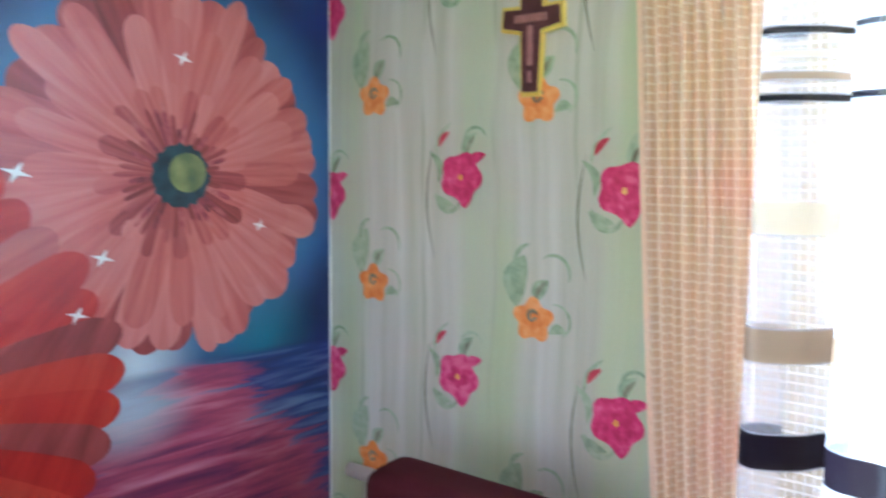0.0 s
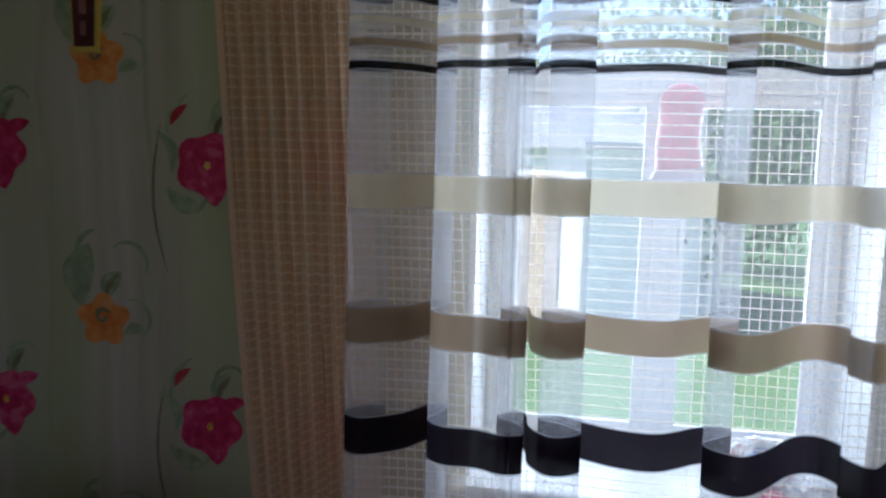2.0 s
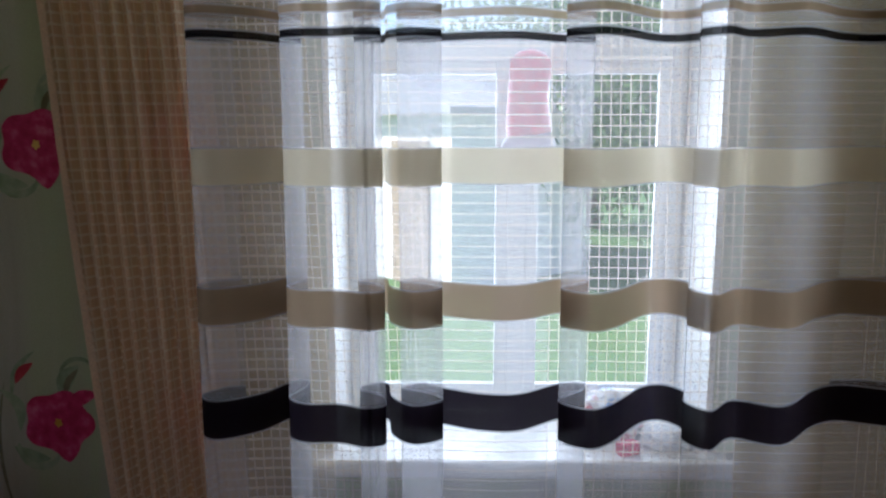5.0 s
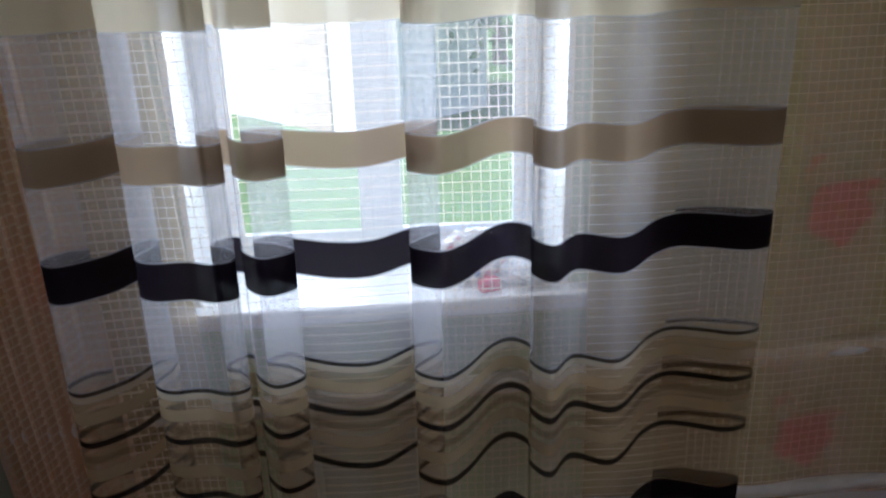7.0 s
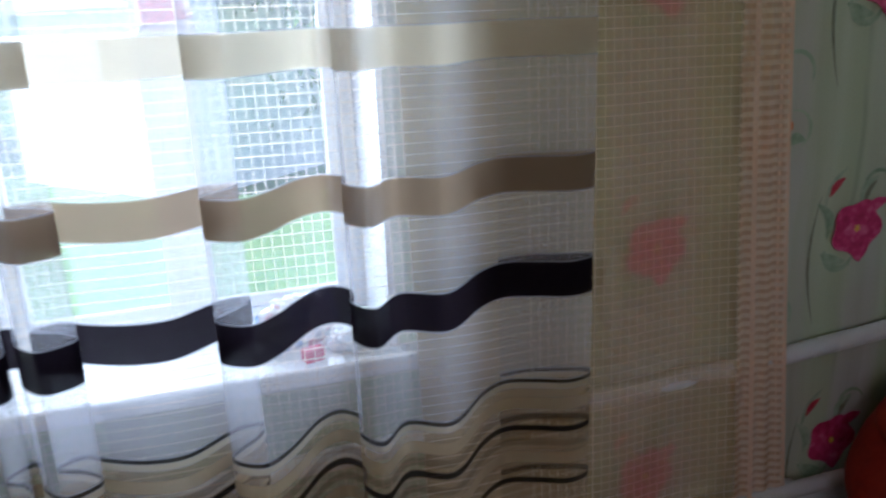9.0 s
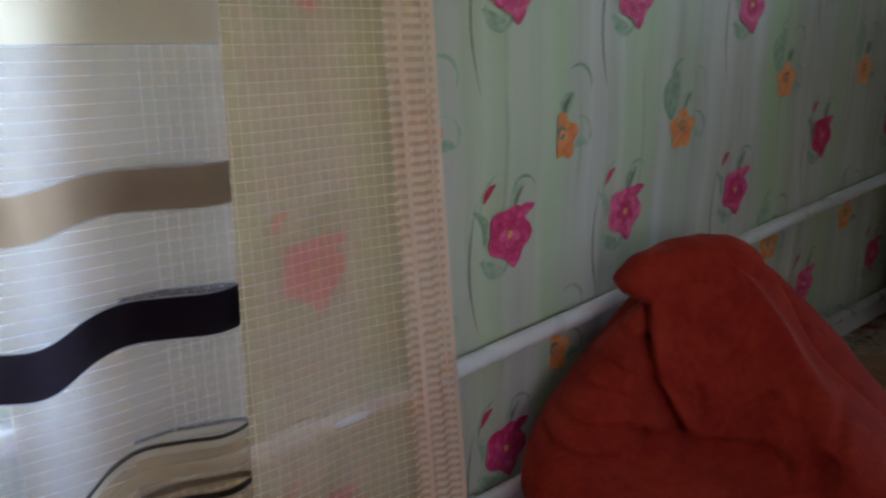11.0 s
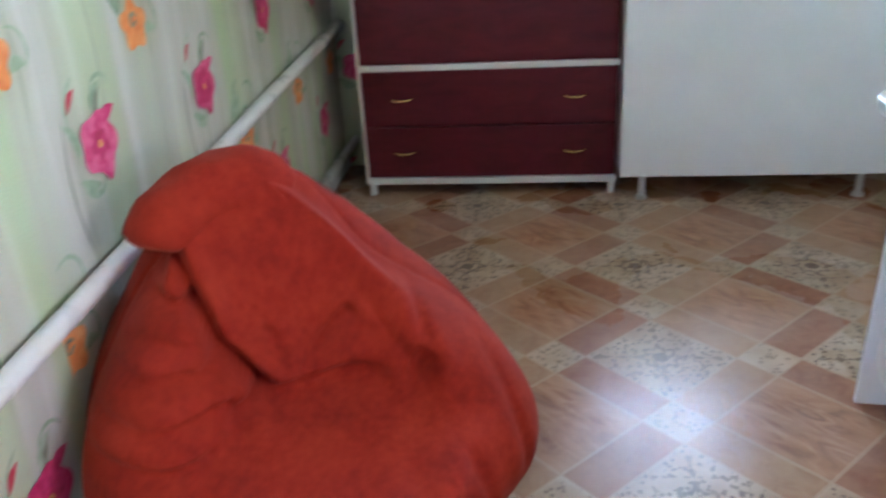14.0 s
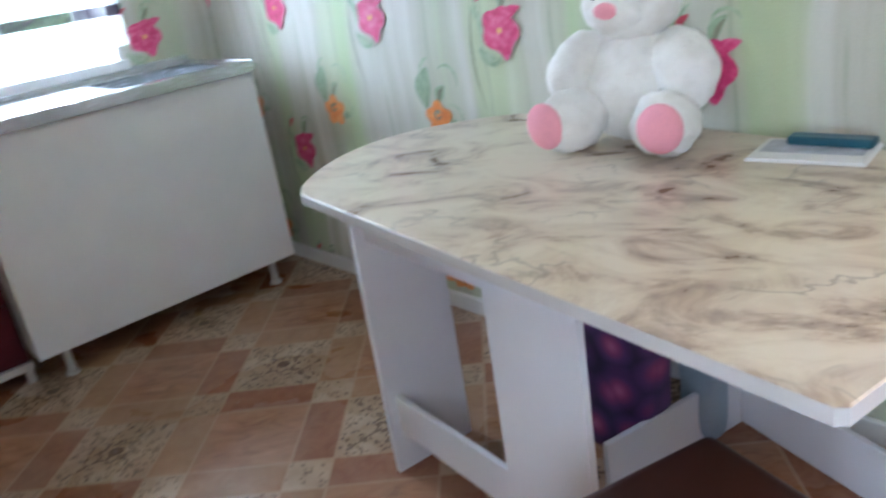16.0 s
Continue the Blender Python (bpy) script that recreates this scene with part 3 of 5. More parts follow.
rows_n += stack(PINK, 1.607, 0.775) + stack(ORANGE, 1.882, 1.117) + stack(PINK, 2.203, 0.905) + stack(ORANGE, 2.51, 1.133) + stack(PINK, 2.85, 0.914) + stack(ORANGE, 3.06, 1.133)
rows_n = [s for s in rows_n if not (W1[0] - 0.1 < s[1] < W1[1] + 0.1 and W1[2] - 0.1 < s[2] < W1[3] + 0.1)]
print_flowers(wall_n, "printed_flowers", lambda u, v, l: (u, -l, v), (XL + 0.003, XR - 0.003), rows_n)
rows_s = [(s[0], s[1], s[2] + (0.10 * (-s[1] - 1.42) if s[0] == PINK else 0.0), *s[3:]) for s in columns(-3.25, 11, 0.61, 0.42, (), 0.30) if not -W3[1] - 0.1 < s[1] < -W3[0] + 0.1]
rows_s = [s for s in rows_s if not (s[0] == ORANGE and -0.75 < s[1] < -0.4) and not (s[0] == PINK and -0.9 < s[1] < -0.6)] + [(PINK, -0.753, 0.895, -9, 9, 0), (PINK, -0.753, 1.478, -9, 9, 0)] + [(ORANGE, -1.80, 0.15, -9, 9, 0)]
print_flowers(wall_s, "printed_flowers", lambda u, v, l: (-u, YB + l, v), (-XR + 0.003, -XL - 0.003), rows_s)
rows_e = [s for s in columns(0.10, 5, 0.53, 0.50) if not (-W2[1] - 0.1 < s[1] < -W2[0] + 0.1 and s[2] > 0.9)]
print_flowers(wall_e, "printed_flowers", lambda u, v, l: (XR - l, -u, v), (0.003, -YB - 0.003), rows_e)


# ---- mural on the left wall ----
def mural_ground():
    n = Nodes("mural_print")
    x = n.xyz(n.pos())
    u, v = x[1], x[2]
    cloud = n.noise(n.vec(0.0, n.math("MULTIPLY", u, 1.6), n.math("MULTIPLY", v, 1.6)), 1.0, 3)
    blue = n.ramp(cloud, [(0.35, (0.004, 0.010, 0.06)), (0.5, (0.008, 0.024, 0.13)), (0.65, (0.013, 0.06, 0.20))])
    du, dv = n.math("ADD", u, 0.568), n.math("SUBTRACT", v, 1.345)
    r = n.math("SQRT", n.math("ADD", n.math("MULTIPLY", du, du), n.math("MULTIPLY", dv, dv)))
    halo = n.math("MULTIPLY", n.math("SUBTRACT", 1.0, n.step(r, 0.56, 0.10)), 0.45)
    blue = n.mix(halo, blue, (0.10, 0.28, 0.50))
    # pale glow and teal low down beside the bloom
    gl = n.math("SQRT", n.math("ADD", n.math("POWER", n.math("ADD", u, 0.70), 2.0), n.math("POWER", n.math("SUBTRACT", v, 0.83), 2.0)))
    blue = n.mix(n.math("SUBTRACT", 1.0, n.step(gl, 0.10, 0.12)), blue, (0.55, 0.62, 0.66))
    te = n.math("SQRT", n.math("ADD", n.math("POWER", n.math("ADD", u, 0.28), 2.0), n.math("POWER", n.math("SUBTRACT", v, 0.84), 2.0)))
    blue = n.mix(n.math("MULTIPLY", n.math("SUBTRACT", 1.0, n.step(te, 0.10, 0.14)), 0.6), blue, (0.02, 0.22, 0.30))
    # water: rippled reflection of the bloom
    rip = n.noise(n.vec(0.0, n.math("MULTIPLY", u, 2.2), n.math("MULTIPLY", v, 26.0)), 1.0, 4, 0.55, 0.5)
    ru = n.math("ADD", n.math("ABSOLUTE", n.math("ADD", u, 0.53)), n.math("MULTIPLY", n.math("SUBTRACT", rip, 0.5), 0.9))
    depth = n.math("SUBTRACT", 0.80, v)
    wide = n.math("MULTIPLY_ADD", depth, 1.0, 0.10)
    inside = n.math("SUBTRACT", 1.0, n.step(n.math("SUBTRACT", ru, n.math("MINIMUM", wide, 0.46)), 0.0, 0.05))
    water = n.ramp(rip, [(0.36, (0.005, 0.010, 0.07)), (0.52, (0.014, 0.032, 0.15)), (0.66, (0.12, 0.17, 0.28))])
    pinkw = n.ramp(rip, [(0.33, (0.12, 0.018, 0.08)), (0.5, (0.34, 0.055, 0.11)), (0.66, (0.50, 0.18, 0.24))])
    water = n.mix(inside, water, pinkw)
    glow = n.math("SQRT", n.math("ADD", n.math("POWER", n.math("ADD", u, 0.74), 2.0), n.math("POWER", n.math("MULTIPLY", n.math("SUBTRACT", v, 0.70), 1.6), 2.0)))
    water = n.mix(n.math("MULTIPLY", n.math("SUBTRACT", 1.0, n.step(glow, 0.14, 0.12)), 0.7), water, (0.56, 0.60, 0.66))
    col = n.mix(n.step(v, 0.795, 0.02), water, blue)
    return n.done(col, 0.3)


def petal_print(name, a, b, c):
    n = Nodes(name)
    p = n.pos()
    x = n.xyz(p)
    du, dv = n.math("ADD", x[1], 0.568), n.math("SUBTRACT", x[2], 1.345)
    ang = n.math("ARCTAN2", dv, du)
    r = n.math("SQRT", n.math("ADD", n.math("MULTIPLY", du, du), n.math("MULTIPLY", dv, dv)))
    streak = n.noise(n.vec(n.math("MULTIPLY", ang, 16.0), n.math("MULTIPLY", r, 3.0), 0.0), 1.0, 3)
    f = n.math("ADD", n.math("MULTIPLY", n.island(), 0.30), n.math("MULTIPLY", streak, 0.70))
    return n.done(n.ramp(f, [(0.25, a), (0.48, b), (0.75, c)]), 0.3)


M_PET = petal_print("coral_petal_print", (0.33, 0.060, 0.050), (0.48, 0.125, 0.105), (0.58, 0.22, 0.19))
M_PETD = petal_print("petal_shade_print", (0.16, 0.022, 0.022), (0.30, 0.055, 0.050), (0.44, 0.12, 0.10))
M_REDP = petal_print("red_petal_print", (0.26, 0.008, 0.008), (0.40, 0.022, 0.016), (0.50, 0.065, 0.035))
M_EYE = ink("flower_eye_print", (0.012, 0.03, 0.045), (0.025, 0.07, 0.085), (0.06, 0.11, 0.08), 0.3, 20.0)
M_EYE2 = ink("flower_heart_print", (0.05, 0.09, 0.06), (0.14, 0.17, 0.06), (0.25, 0.27, 0.10), 0.3, 16.0)
M_FRINGE = ink("flower_fringe_print", (0.12, 0.02, 0.03), (0.30, 0.05, 0.06), (0.50, 0.16, 0.14), 0.3, 30.0)
M_SPARK = plain("sparkle_print", (0.80, 0.80, 0.76), 0.3, vary=0.05)

bm = B()
box(bm, (XL - 0.001, YB + 0.05, 0.04), (XL + 0.004, -0.012, ZC - 0.05))
mural = tagged(part("flower_mural", bm, mural_ground()), "blue photo mural of a coral gerbera over rippled water", "mural")


def flat(bm, pts, lift, mat):
    """A flat petal on the mural, fanned round its middle."""
    c = (sum(p[0] for p in pts) / len(pts), sum(p[1] for p in pts) / len(pts))
    vs = [bm.verts.new((XL + lift, a, b)) for a, b in pts if True]
    mid = bm.verts.new((XL + lift, *c))
    for k in range(len(vs)):
        bm.faces.new((vs[k], vs[(k + 1) % len(vs)], mid)).material_index = mat


def petal(bm, cy, cz, r0, r1, wid, ang, lift, mat, ymax=-0.014):
    out = []
    for sgn in (1, -1):
        for k in range(13):
            t = k / 12 if sgn == 1 else 1 - k / 12
            t = 1 - (1 - t) ** 2
            w = wid * (0.30 + 0.70 * math.sin(math.pi * (0.08 + 0.60 * t))) * (1 if t < 0.86 else math.sqrt(max(0.0, 1 - ((t - 0.86) / 0.14) ** 2)))
            rr = r0 + (r1 - r0) * t
            out.append((min(cy + rr * math.cos(ang) - sgn * w / 2 * math.sin(ang), ymax), cz + rr * math.sin(ang) + sgn * w / 2 * math.cos(ang)))
    flat(bm, out, lift, mat)


rnd = random.Random(4)
bm = B()
CY, CZ = -0.568, 1.345
for layer, (cnt, r1, wid, mats) in enumerate(((24, 0.505, 0.135, (1,)), (24, 0.525, 0.098, (0, 0, 0, 1)), (20, 0.43, 0.086, (0, 0, 0)), (26, 0.24, 0.050, (0, 1)))):
    for k in range(cnt):
        a = 2 * math.pi * (k + 0.5 * (layer % 2)) / cnt + rnd.uniform(-0.06, 0.06)
        r = r1 * rnd.uniform(0.93, 1.04)
        petal(bm, CY, CZ, 0.05, r, wid * rnd.uniform(0.85, 1.1), a, 0.0052 + 0.0010 * layer + 0.00003 * k, mats[k % len(mats)] if rnd.random() < 0.8 else 0)
for k in range(46):
    a = 2 * math.pi * k / 46
    petal(bm, CY, CZ, 0.06, 0.165 * rnd.uniform(0.75, 1.2), 0.015, a, 0.0095 + 0.00003 * k, rnd.choice((1, 1, 2)))
flat(bm, [(CY + 0.01 + 0.088 * math.cos(2 * math.pi * k / 36) * (1 + 0.07 * math.cos(9 * k)), CZ - 0.005 + 0.088 * math.sin(2 * math.pi * k / 36) * (1 + 0.07 * math.cos(9 * k))) for k in range(36)], 0.0125, 3)
flat(bm, [(CY + 0.03 + 0.058 * math.cos(2 * math.pi * k / 28), CZ + 0.004 + 0.055 * math.sin(2 * math.pi * k / 28)) for k in range(28)], 0.0130, 4)
part("gerbera_print", bm, [M_PET, M_PETD, M_FRINGE, M_EYE, M_EYE2], mural, "coral gerbera bloom with a dark green eye")
bm = B()
for k in range(15):
    a = radians(62 - 8.5 * k)
    petal(bm, -1.45, 0.80, 0.1, 0.70 * rnd.uniform(0.95, 1.03), 0.12, a, 0.0136 + 0.00004 * k, 0 if k % 3 else 1)
part("red_gerbera_print", bm, [M_REDP, M_PETD], mural, "deep red gerbera petals")
bm = B()
for k0, (y, z, s) in enumerate(((-0.545, 1.66, 0.032), (-0.30, 1.19, 0.028), (-0.79, 1.13, 0.035), (-0.86, 0.99, 0.032), (-0.99, 1.35, 0.04))):
    bm = B()
    flat(bm, [(y + s * (1 if k % 2 else 0.28) * math.cos(math.pi * k / 4 + 0.4), z + 0.7 * s * (1 if k % 2 else 0.28) * math.sin(math.pi * k / 4 + 0.4)) for k in range(8)], 0.0150, 0)
    part("sparkle_print", bm, [M_SPARK], mural, "small white sparkles")

# ---- heating pipes ----
bm = B()
tube(bm, spline([(-2.93, -0.034, 0.374), (-1.4, -0.034, 0.440), (-0.05, -0.034, 0.487), (0.6, -0.034, 0.522), (2.1, -0.034, 0.632), (3.19, -0.034, 0.70)], 6), 0.0235, 16)
for x, z in ((-2.2, 0.405), (0.3, 0.505), (1.9, 0.617), (2.9, 0.68)):
    box(bm, (x - 0.012, -0.03, z - 0.012), (x + 0.012, -0.001, z + 0.012))
tagged(part("heating_pipe", bm, M_PIPE, smooth=True), "thick white enamelled heating pipe along the wall", "pipe")
bm = B()
tube(bm, [(-2.9, -0.06, 0.125), (3.19, -0.06, 0.14)], 0.021, 14)
for x in (-1.5, 0.4, 2.4):
    box(bm, (x - 0.012, -0.05, 0.115), (x + 0.012, -0.021, 0.14))
tagged(part("return_pipe", bm, M_PIPE, smooth=True), "white return pipe just above the skirting", "pipe")

# ---- curtains of the main window ----
NAVY, TAN, CREAM, BLACK = (0.014, 0.010, 0.015), (0.30, 0.215, 0.14), (0.66, 0.58, 0.43), (0.012, 0.011, 0.013)
M_SHEER = cloth("striped_sheer", [
    # below 0.6 cloth and cream stripes are browned: warm light behind, put into colour
    (0.02, 0.600, (0.74, 0.57, 0.37), 0.26),
    (1.628, 1.642, BLACK, 0.93), (1.585, 1.598, CREAM, 0.62), (1.545, 1.560, TAN, 0.80), (1.505, 1.520, BLACK, 0.95),
    (1.258, 1.321, CREAM, 0.88), (1.011, 1.077, TAN, 0.95), (0.800, 0.872, NAVY, 0.985),
    (0.613, 0.623, BLACK, 0.85), (0.601, 0.613, CREAM, 0.6), (0.555, 0.580, (0.58, 0.46, 0.28), 0.6), (0.528, 0.545, (0.34, 0.24, 0.14), 0.5), (0.503, 0.518, BLACK, 0.93), (0.470, 0.486, (0.34, 0.24, 0.14), 0.5), (0.430, 0.456, (0.58, 0.46, 0.28), 0.6), (0.380, 0.395, BLACK, 0.93), (0.16, 0.24, NAVY, 0.95)],
    (0.88, 0.88, 0.93), 0.26, through_share=0.42)
FOLDS = [(-1.56, -0.137), (-1.60, -0.15), (-1.627, -0.195), (-1.59, -0.225), (-1.52, -0.180), (-1.479, -0.115), (-1.445, -0.108), (-1.446, -0.15), (-1.465, -0.20),
         (-1.43, -0.235), (-1.364, -0.237), (-1.315, -0.258), (-1.272, -0.245), (-1.285, -0.19), (-1.335, -0.16), (-1.31, -0.122), (-1.276, -0.125), (-1.262, -0.20),
         (-1.22, -0.246), (-1.17, -0.215), (-1.20, -0.175), (-1.25, -0.15), (-1.21, -0.122), (-1.165, -0.150), (-1.10, -0.178), (-1.03, -0.178), (-0.95, -0.118), (-0.902, -0.115),
         (-0.91, -0.155), (-0.962, -0.215), (-0.913, -0.258), (-0.865, -0.225), (-0.80, -0.140), (-0.755, -0.120), (-0.724, -0.160), (-0.738, -0.215), (-0.705, -0.262), (-0.648, -0.206),
         (-0.57, -0.237), (-0.48, -0.150), (-0.42, -0.118), (-0.36, -0.135), (-0.30, -0.160), (-0.25, -0.150), (-0.245, -0.125), (-0.315, -0.100), (-0.36, -0.086), (-0.42, -0.088)]


def hang(bm, line, z0, z1, rows, flare=0.0, sway=0.0):
    """A cloth hanging from a plan line; flare widens its folds a little towards the hem."""
    grid = []
    ym = sum(p[1] for p in line) / len(line)
    for j in range(rows + 1):
        t = j / rows
        z = z1 + (z0 - z1) * t
        row = []
        for i, (x, y) in enumerate(line):
            w = noise.noise(Vector((x * 3, z * 1.3, 4.0)))
            row.append(bm.verts.new((x + sway * t + 0.006 * w * t, ym + (y - ym) * (0.85 + flare * t) + 0.008 * w * t, z)))
        grid.append(row)
    for a, b in zip(grid, grid[1:]):
        for k in range(len(line) - 1):
            bm.faces.new((a[k], a[k + 1], b[k + 1], b[k]))
    return bm


rod = empty("curtain_rail")
bm = B()
box(bm, (-2.1, -0.26, 2.16), (0.4, -0.06, 2.178), 0.003)
part("track", bm, M_PAINT, rod)
for x in (-1.9, -0.85, 0.2):
    bm = B()
    box(bm, (x - 0.015, -0.22, 2.178), (x + 0.015, 0.0, 2.20), 0.002)
    part("bracket", bm, M_PAINT, rod)
tagged(rod, "white double curtain rail fixed above the window", "curtain rail")

bm = hang(B(), [(x + (0.018 if x < -1.4 else 0.010 if x < -1.3 else 0.0), y - 0.010) for x, y in spline(FOLDS, 6)], 0.10, 2.16, 26, 0.22)
sheer = part("sheer_curtain", bm, M_SHEER, smooth=True)
tagged(sheer, "white sheer curtain with cream, tan and dark stripes in folds", "curtain")


def net_line():
    """Plan of the net curtain: gathered at both ends, nearly flat across the window."""
    out = []
    s, x = 0.0, -1.93
    while x < 0.24:
        k = (x + 1.93) / 2.17
        if k < 0.12:
            dx, amp, per = 0.0042, 0.014, 0.07
        elif k > 0.94:
            dx, amp, per = 0.0060, 0.005, 0.06
        else:
            dx, amp, per = 0.0095, 0.006, 0.33
        out.append((x, -0.066 + amp * math.sin(2 * math.pi * s / per) + 0.003 * math.sin(17 * s)))
        x += dx
        s += 0.01
    return out


NET = net_line()


def net_at(i, z):
    x, y = NET[i]
    k = (x + 1.93) / 2.17
    t = (1.6 - z)
    return Vector((x + t * (0.075 * (1 - k) ** 3 + 0.085 * k ** 6) + 0.004 * math.sin(3 * z + x * 9), y, z))


def net_open(i):
    """Openwork columns; the cloth between them is a close, plain voile."""
    k = NET[i][0]
    return k < -1.60 or (k + 1.60) % 0.62 < 0.40 or k > -0.16


M_NET = thread("beige_net_thread", (0.97, 0.83, 0.66), 0.4)
M_HEM = thread("peach_hem", (1.0, 0.78, 0.58), 0.25)
M_VOILE = cloth("beige_voile", [], (1.0, 0.76, 0.42), 0.34, through_share=0.10)
M_VOILE4 = cloth("pale_voile", [], (0.86, 0.86, 0.84), 0.18)
M_VOILE2 = cloth("gathered_voile", [], (1.0, 0.73, 0.48), 0.74, through_share=0.3)
M_VOILE3 = cloth("peach_border_voile", [], (1.0, 0.72, 0.46), 0.66, through_share=0.12)
net = empty("net_curtain")
bm = B()
zs = [0.12 + 0.0210 * k for k in range(97)]
for z in zs:
    prev = None
    for i in range(0, len(NET)):
        x = NET[i][0]
        h = 0.0010 if -1.5 <= x < -0.55 else 0.0055 if x > 0.115 else 0.0026 if x < -1.5 else 0.0007
        a, b = bm.verts.new(net_at(i, z - h)), bm.verts.new(net_at(i, z + h))
        if prev:
            bm.faces.new((prev[0], a, b, prev[1]))
        prev = (a, b)
for i in range(0, len(NET) - 1, 2):
    if not net_open(i):
        continue
    prev = None
    for z in (0.10 + 0.0825 * k for k in range(26)):
        p = net_at(i, z)
        d = (net_at(i + 1, z) - p).normalized() * (0.0009 if -1.5 <= NET[i][0] < -0.20 else 0.0014 if NET[i][0] < -1.5 else 0.0005)
        a, b = bm.verts.new(p - d), bm.verts.new(p + d)
        if prev:
            bm.faces.new((prev[0], prev[1], b, a))
        prev = (a, b)
part("net", bm, M_NET, net, "beige openwork net")
bm, bm2, bm3, bm4 = B(), B(), B(), B()
for i in range(len(NET) - 1):
    k = NET[i][0]
    if -1.43 < k < -0.60 and net_open(i):
        continue
    q = [net_at(i, z) + Vector((0, 0.004, 0)) for z in (0.10, 0.7, 1.2, 1.7, 2.16)]
    r = [net_at(i + 1, z) + Vector((0, 0.004, 0)) for z in (0.10, 0.7, 1.2, 1.7, 2.16)]
    side = bm2 if k < -1.62 else bm3 if k > 0.115 else bm4 if -1.43 < k < -0.60 else bm
    for j in range(4):
        side.faces.new([side.verts.new(p) for p in (q[j], r[j], r[j + 1], q[j + 1])])
bmesh.ops.remove_doubles(bm, verts=bm.verts, dist=0.0002)
bmesh.ops.remove_doubles(bm2, verts=bm2.verts, dist=0.0002)
bmesh.ops.remove_doubles(bm3, verts=bm3.verts, dist=0.0002)
bmesh.ops.remove_doubles(bm4, verts=bm4.verts, dist=0.0002)
part("voile", bm, M_VOILE, net, "plain beige voile stripes")
part("side_drape", bm2, M_VOILE2, net, "peach voile drawn into folds")
part("window_voile", bm4, M_VOILE4, net, "pale thin voile before the panes")
part("border", bm3, M_VOILE3, net, "peach border of the net")
bm = B()
e = len(NET) - 1
for i0, w in ((e, -0.03), (e - 14, -0.012), (0, 0.014)):
    bm = B()
    prev = None
    for z in (0.10 + 0.103 * k for k in range(21)):
        p = net_at(i0, z) + Vector((0, -0.004, 0))
        a, b = bm.verts.new(p), bm.verts.new(p + Vector((w, 0.002, 0)))
        if prev:
            bm.faces.new((prev[0], prev[1], b, a))
        prev = (a, b)
    part("hem", bm, M_HEM, net, "peach folded hem")
tagged(net, "beige openwork net curtain gathered beside the window", "curtain")

# curtain of the window over the sink
M_SHEER2 = cloth("short_sheer", [(1.19, 1.235, NAVY, 0.9), (1.40, 1.44, TAN, 0.85), (1.60, 1.64, NAVY, 0.9)], (0.85, 0.86, 0.90), 0.30)
bm = B()
line = [(XR - 0.05 + 0.022 * math.sin(28 * y) + 0.01 * math.sin(61 * y), y) for y in [-2.14 + 0.012 * k for k in range(76)]]
grid = [[bm.verts.new((x, y, z + 0.012 * math.sin(20 * y))) for x, y in line] for z in (1.06, 1.3, 1.6, 1.98)]
for a, b in zip(grid, grid[1:]):
    for k in range(len(line) - 1):
        bm.faces.new((a[k], a[k + 1], b[k + 1], b[k]))
tagged(part("short_curtain", bm, M_SHEER2, smooth=True), "short white sheer curtain with dark woven stripes above the sink", "curtain")
bm = B()
tube(bm, [(XR - 0.05, -2.2, 1.985), (XR - 0.05, -1.18, 1.985)], 0.008, 10)
for y in (-2.17, -1.21):
    tube(bm, [(XR - 0.05, y, 1.985), (XR, y, 1.985)], 0.006, 8)
tagged(part("curtain_rod", bm, M_PAINT), "thin white curtain rod over the sink window", "curtain rod")

# ---- cross on the wall ----
cross = empty("wall_cross", pose(-2.262, -0.004, 1.56))
bm = B()
M_CROSS = plain("dark_cross_wood", (0.10, 0.035, 0.035), 0.3, vary=0.4, scale=30)
M_YEL = plain("yellow_trim", (0.72, 0.56, 0.10), 0.35, vary=0.1)
OUT = [(-0.028, 0), (0.028, 0), (0.036, 0.16), (0.098, 0.172), (0.094, 0.236), (0.040, 0.234), (0.036, 0.31), (-0.036, 0.31), (-0.040, 0.234), (-0.094, 0.236), (-0.098, 0.172), (-0.036, 0.16)]


def slab(bm, pts, y0, y1):
    a = [bm.verts.new((x, y0, z)) for x, z in pts]
    b = [bm.verts.new((x, y1, z)) for x, z in pts]
    bm.faces.new(a)
    bm.faces.new(b[::-1])
    for k in range(len(pts)):
        bm.faces.new((a[k], b[k], b[(k + 1) % len(pts)], a[(k + 1) % len(pts)]))


slab(bm, OUT, -0.012, 0.003)
part("cross_border", bm, M_YEL, cross, "yellow border")
bm = B()
slab(bm, [(x * 0.80 if abs(x) < 0.05 else x * 0.90, 0.012 + z * 0.925 if z < 0.1 or z > 0.25 else (z + 0.009 if z < 0.2 else z - 0.010)) for x, z in OUT], -0.017, -0.011)
part("cross_face", bm, M_CROSS, cross, "dark red-brown face")
bm = B()
for x, z, w, h in ((0, 0.20, 0.10, 0.02), (0, 0.13, 0.016, 0.10), (0.0, 0.05, 0.012, 0.03)):
    box(bm, (x - w / 2, -0.021, z - h / 2), (x + w / 2, -0.016, z + h / 2), 0.002)
part("cross_relief", bm, plain("relief_gilt", (0.34, 0.16, 0.14), 0.4, vary=0.3, scale=40), cross, "dull raised figure-less relief")
tagged(cross, "small dark wall cross with a yellow border", "cross")


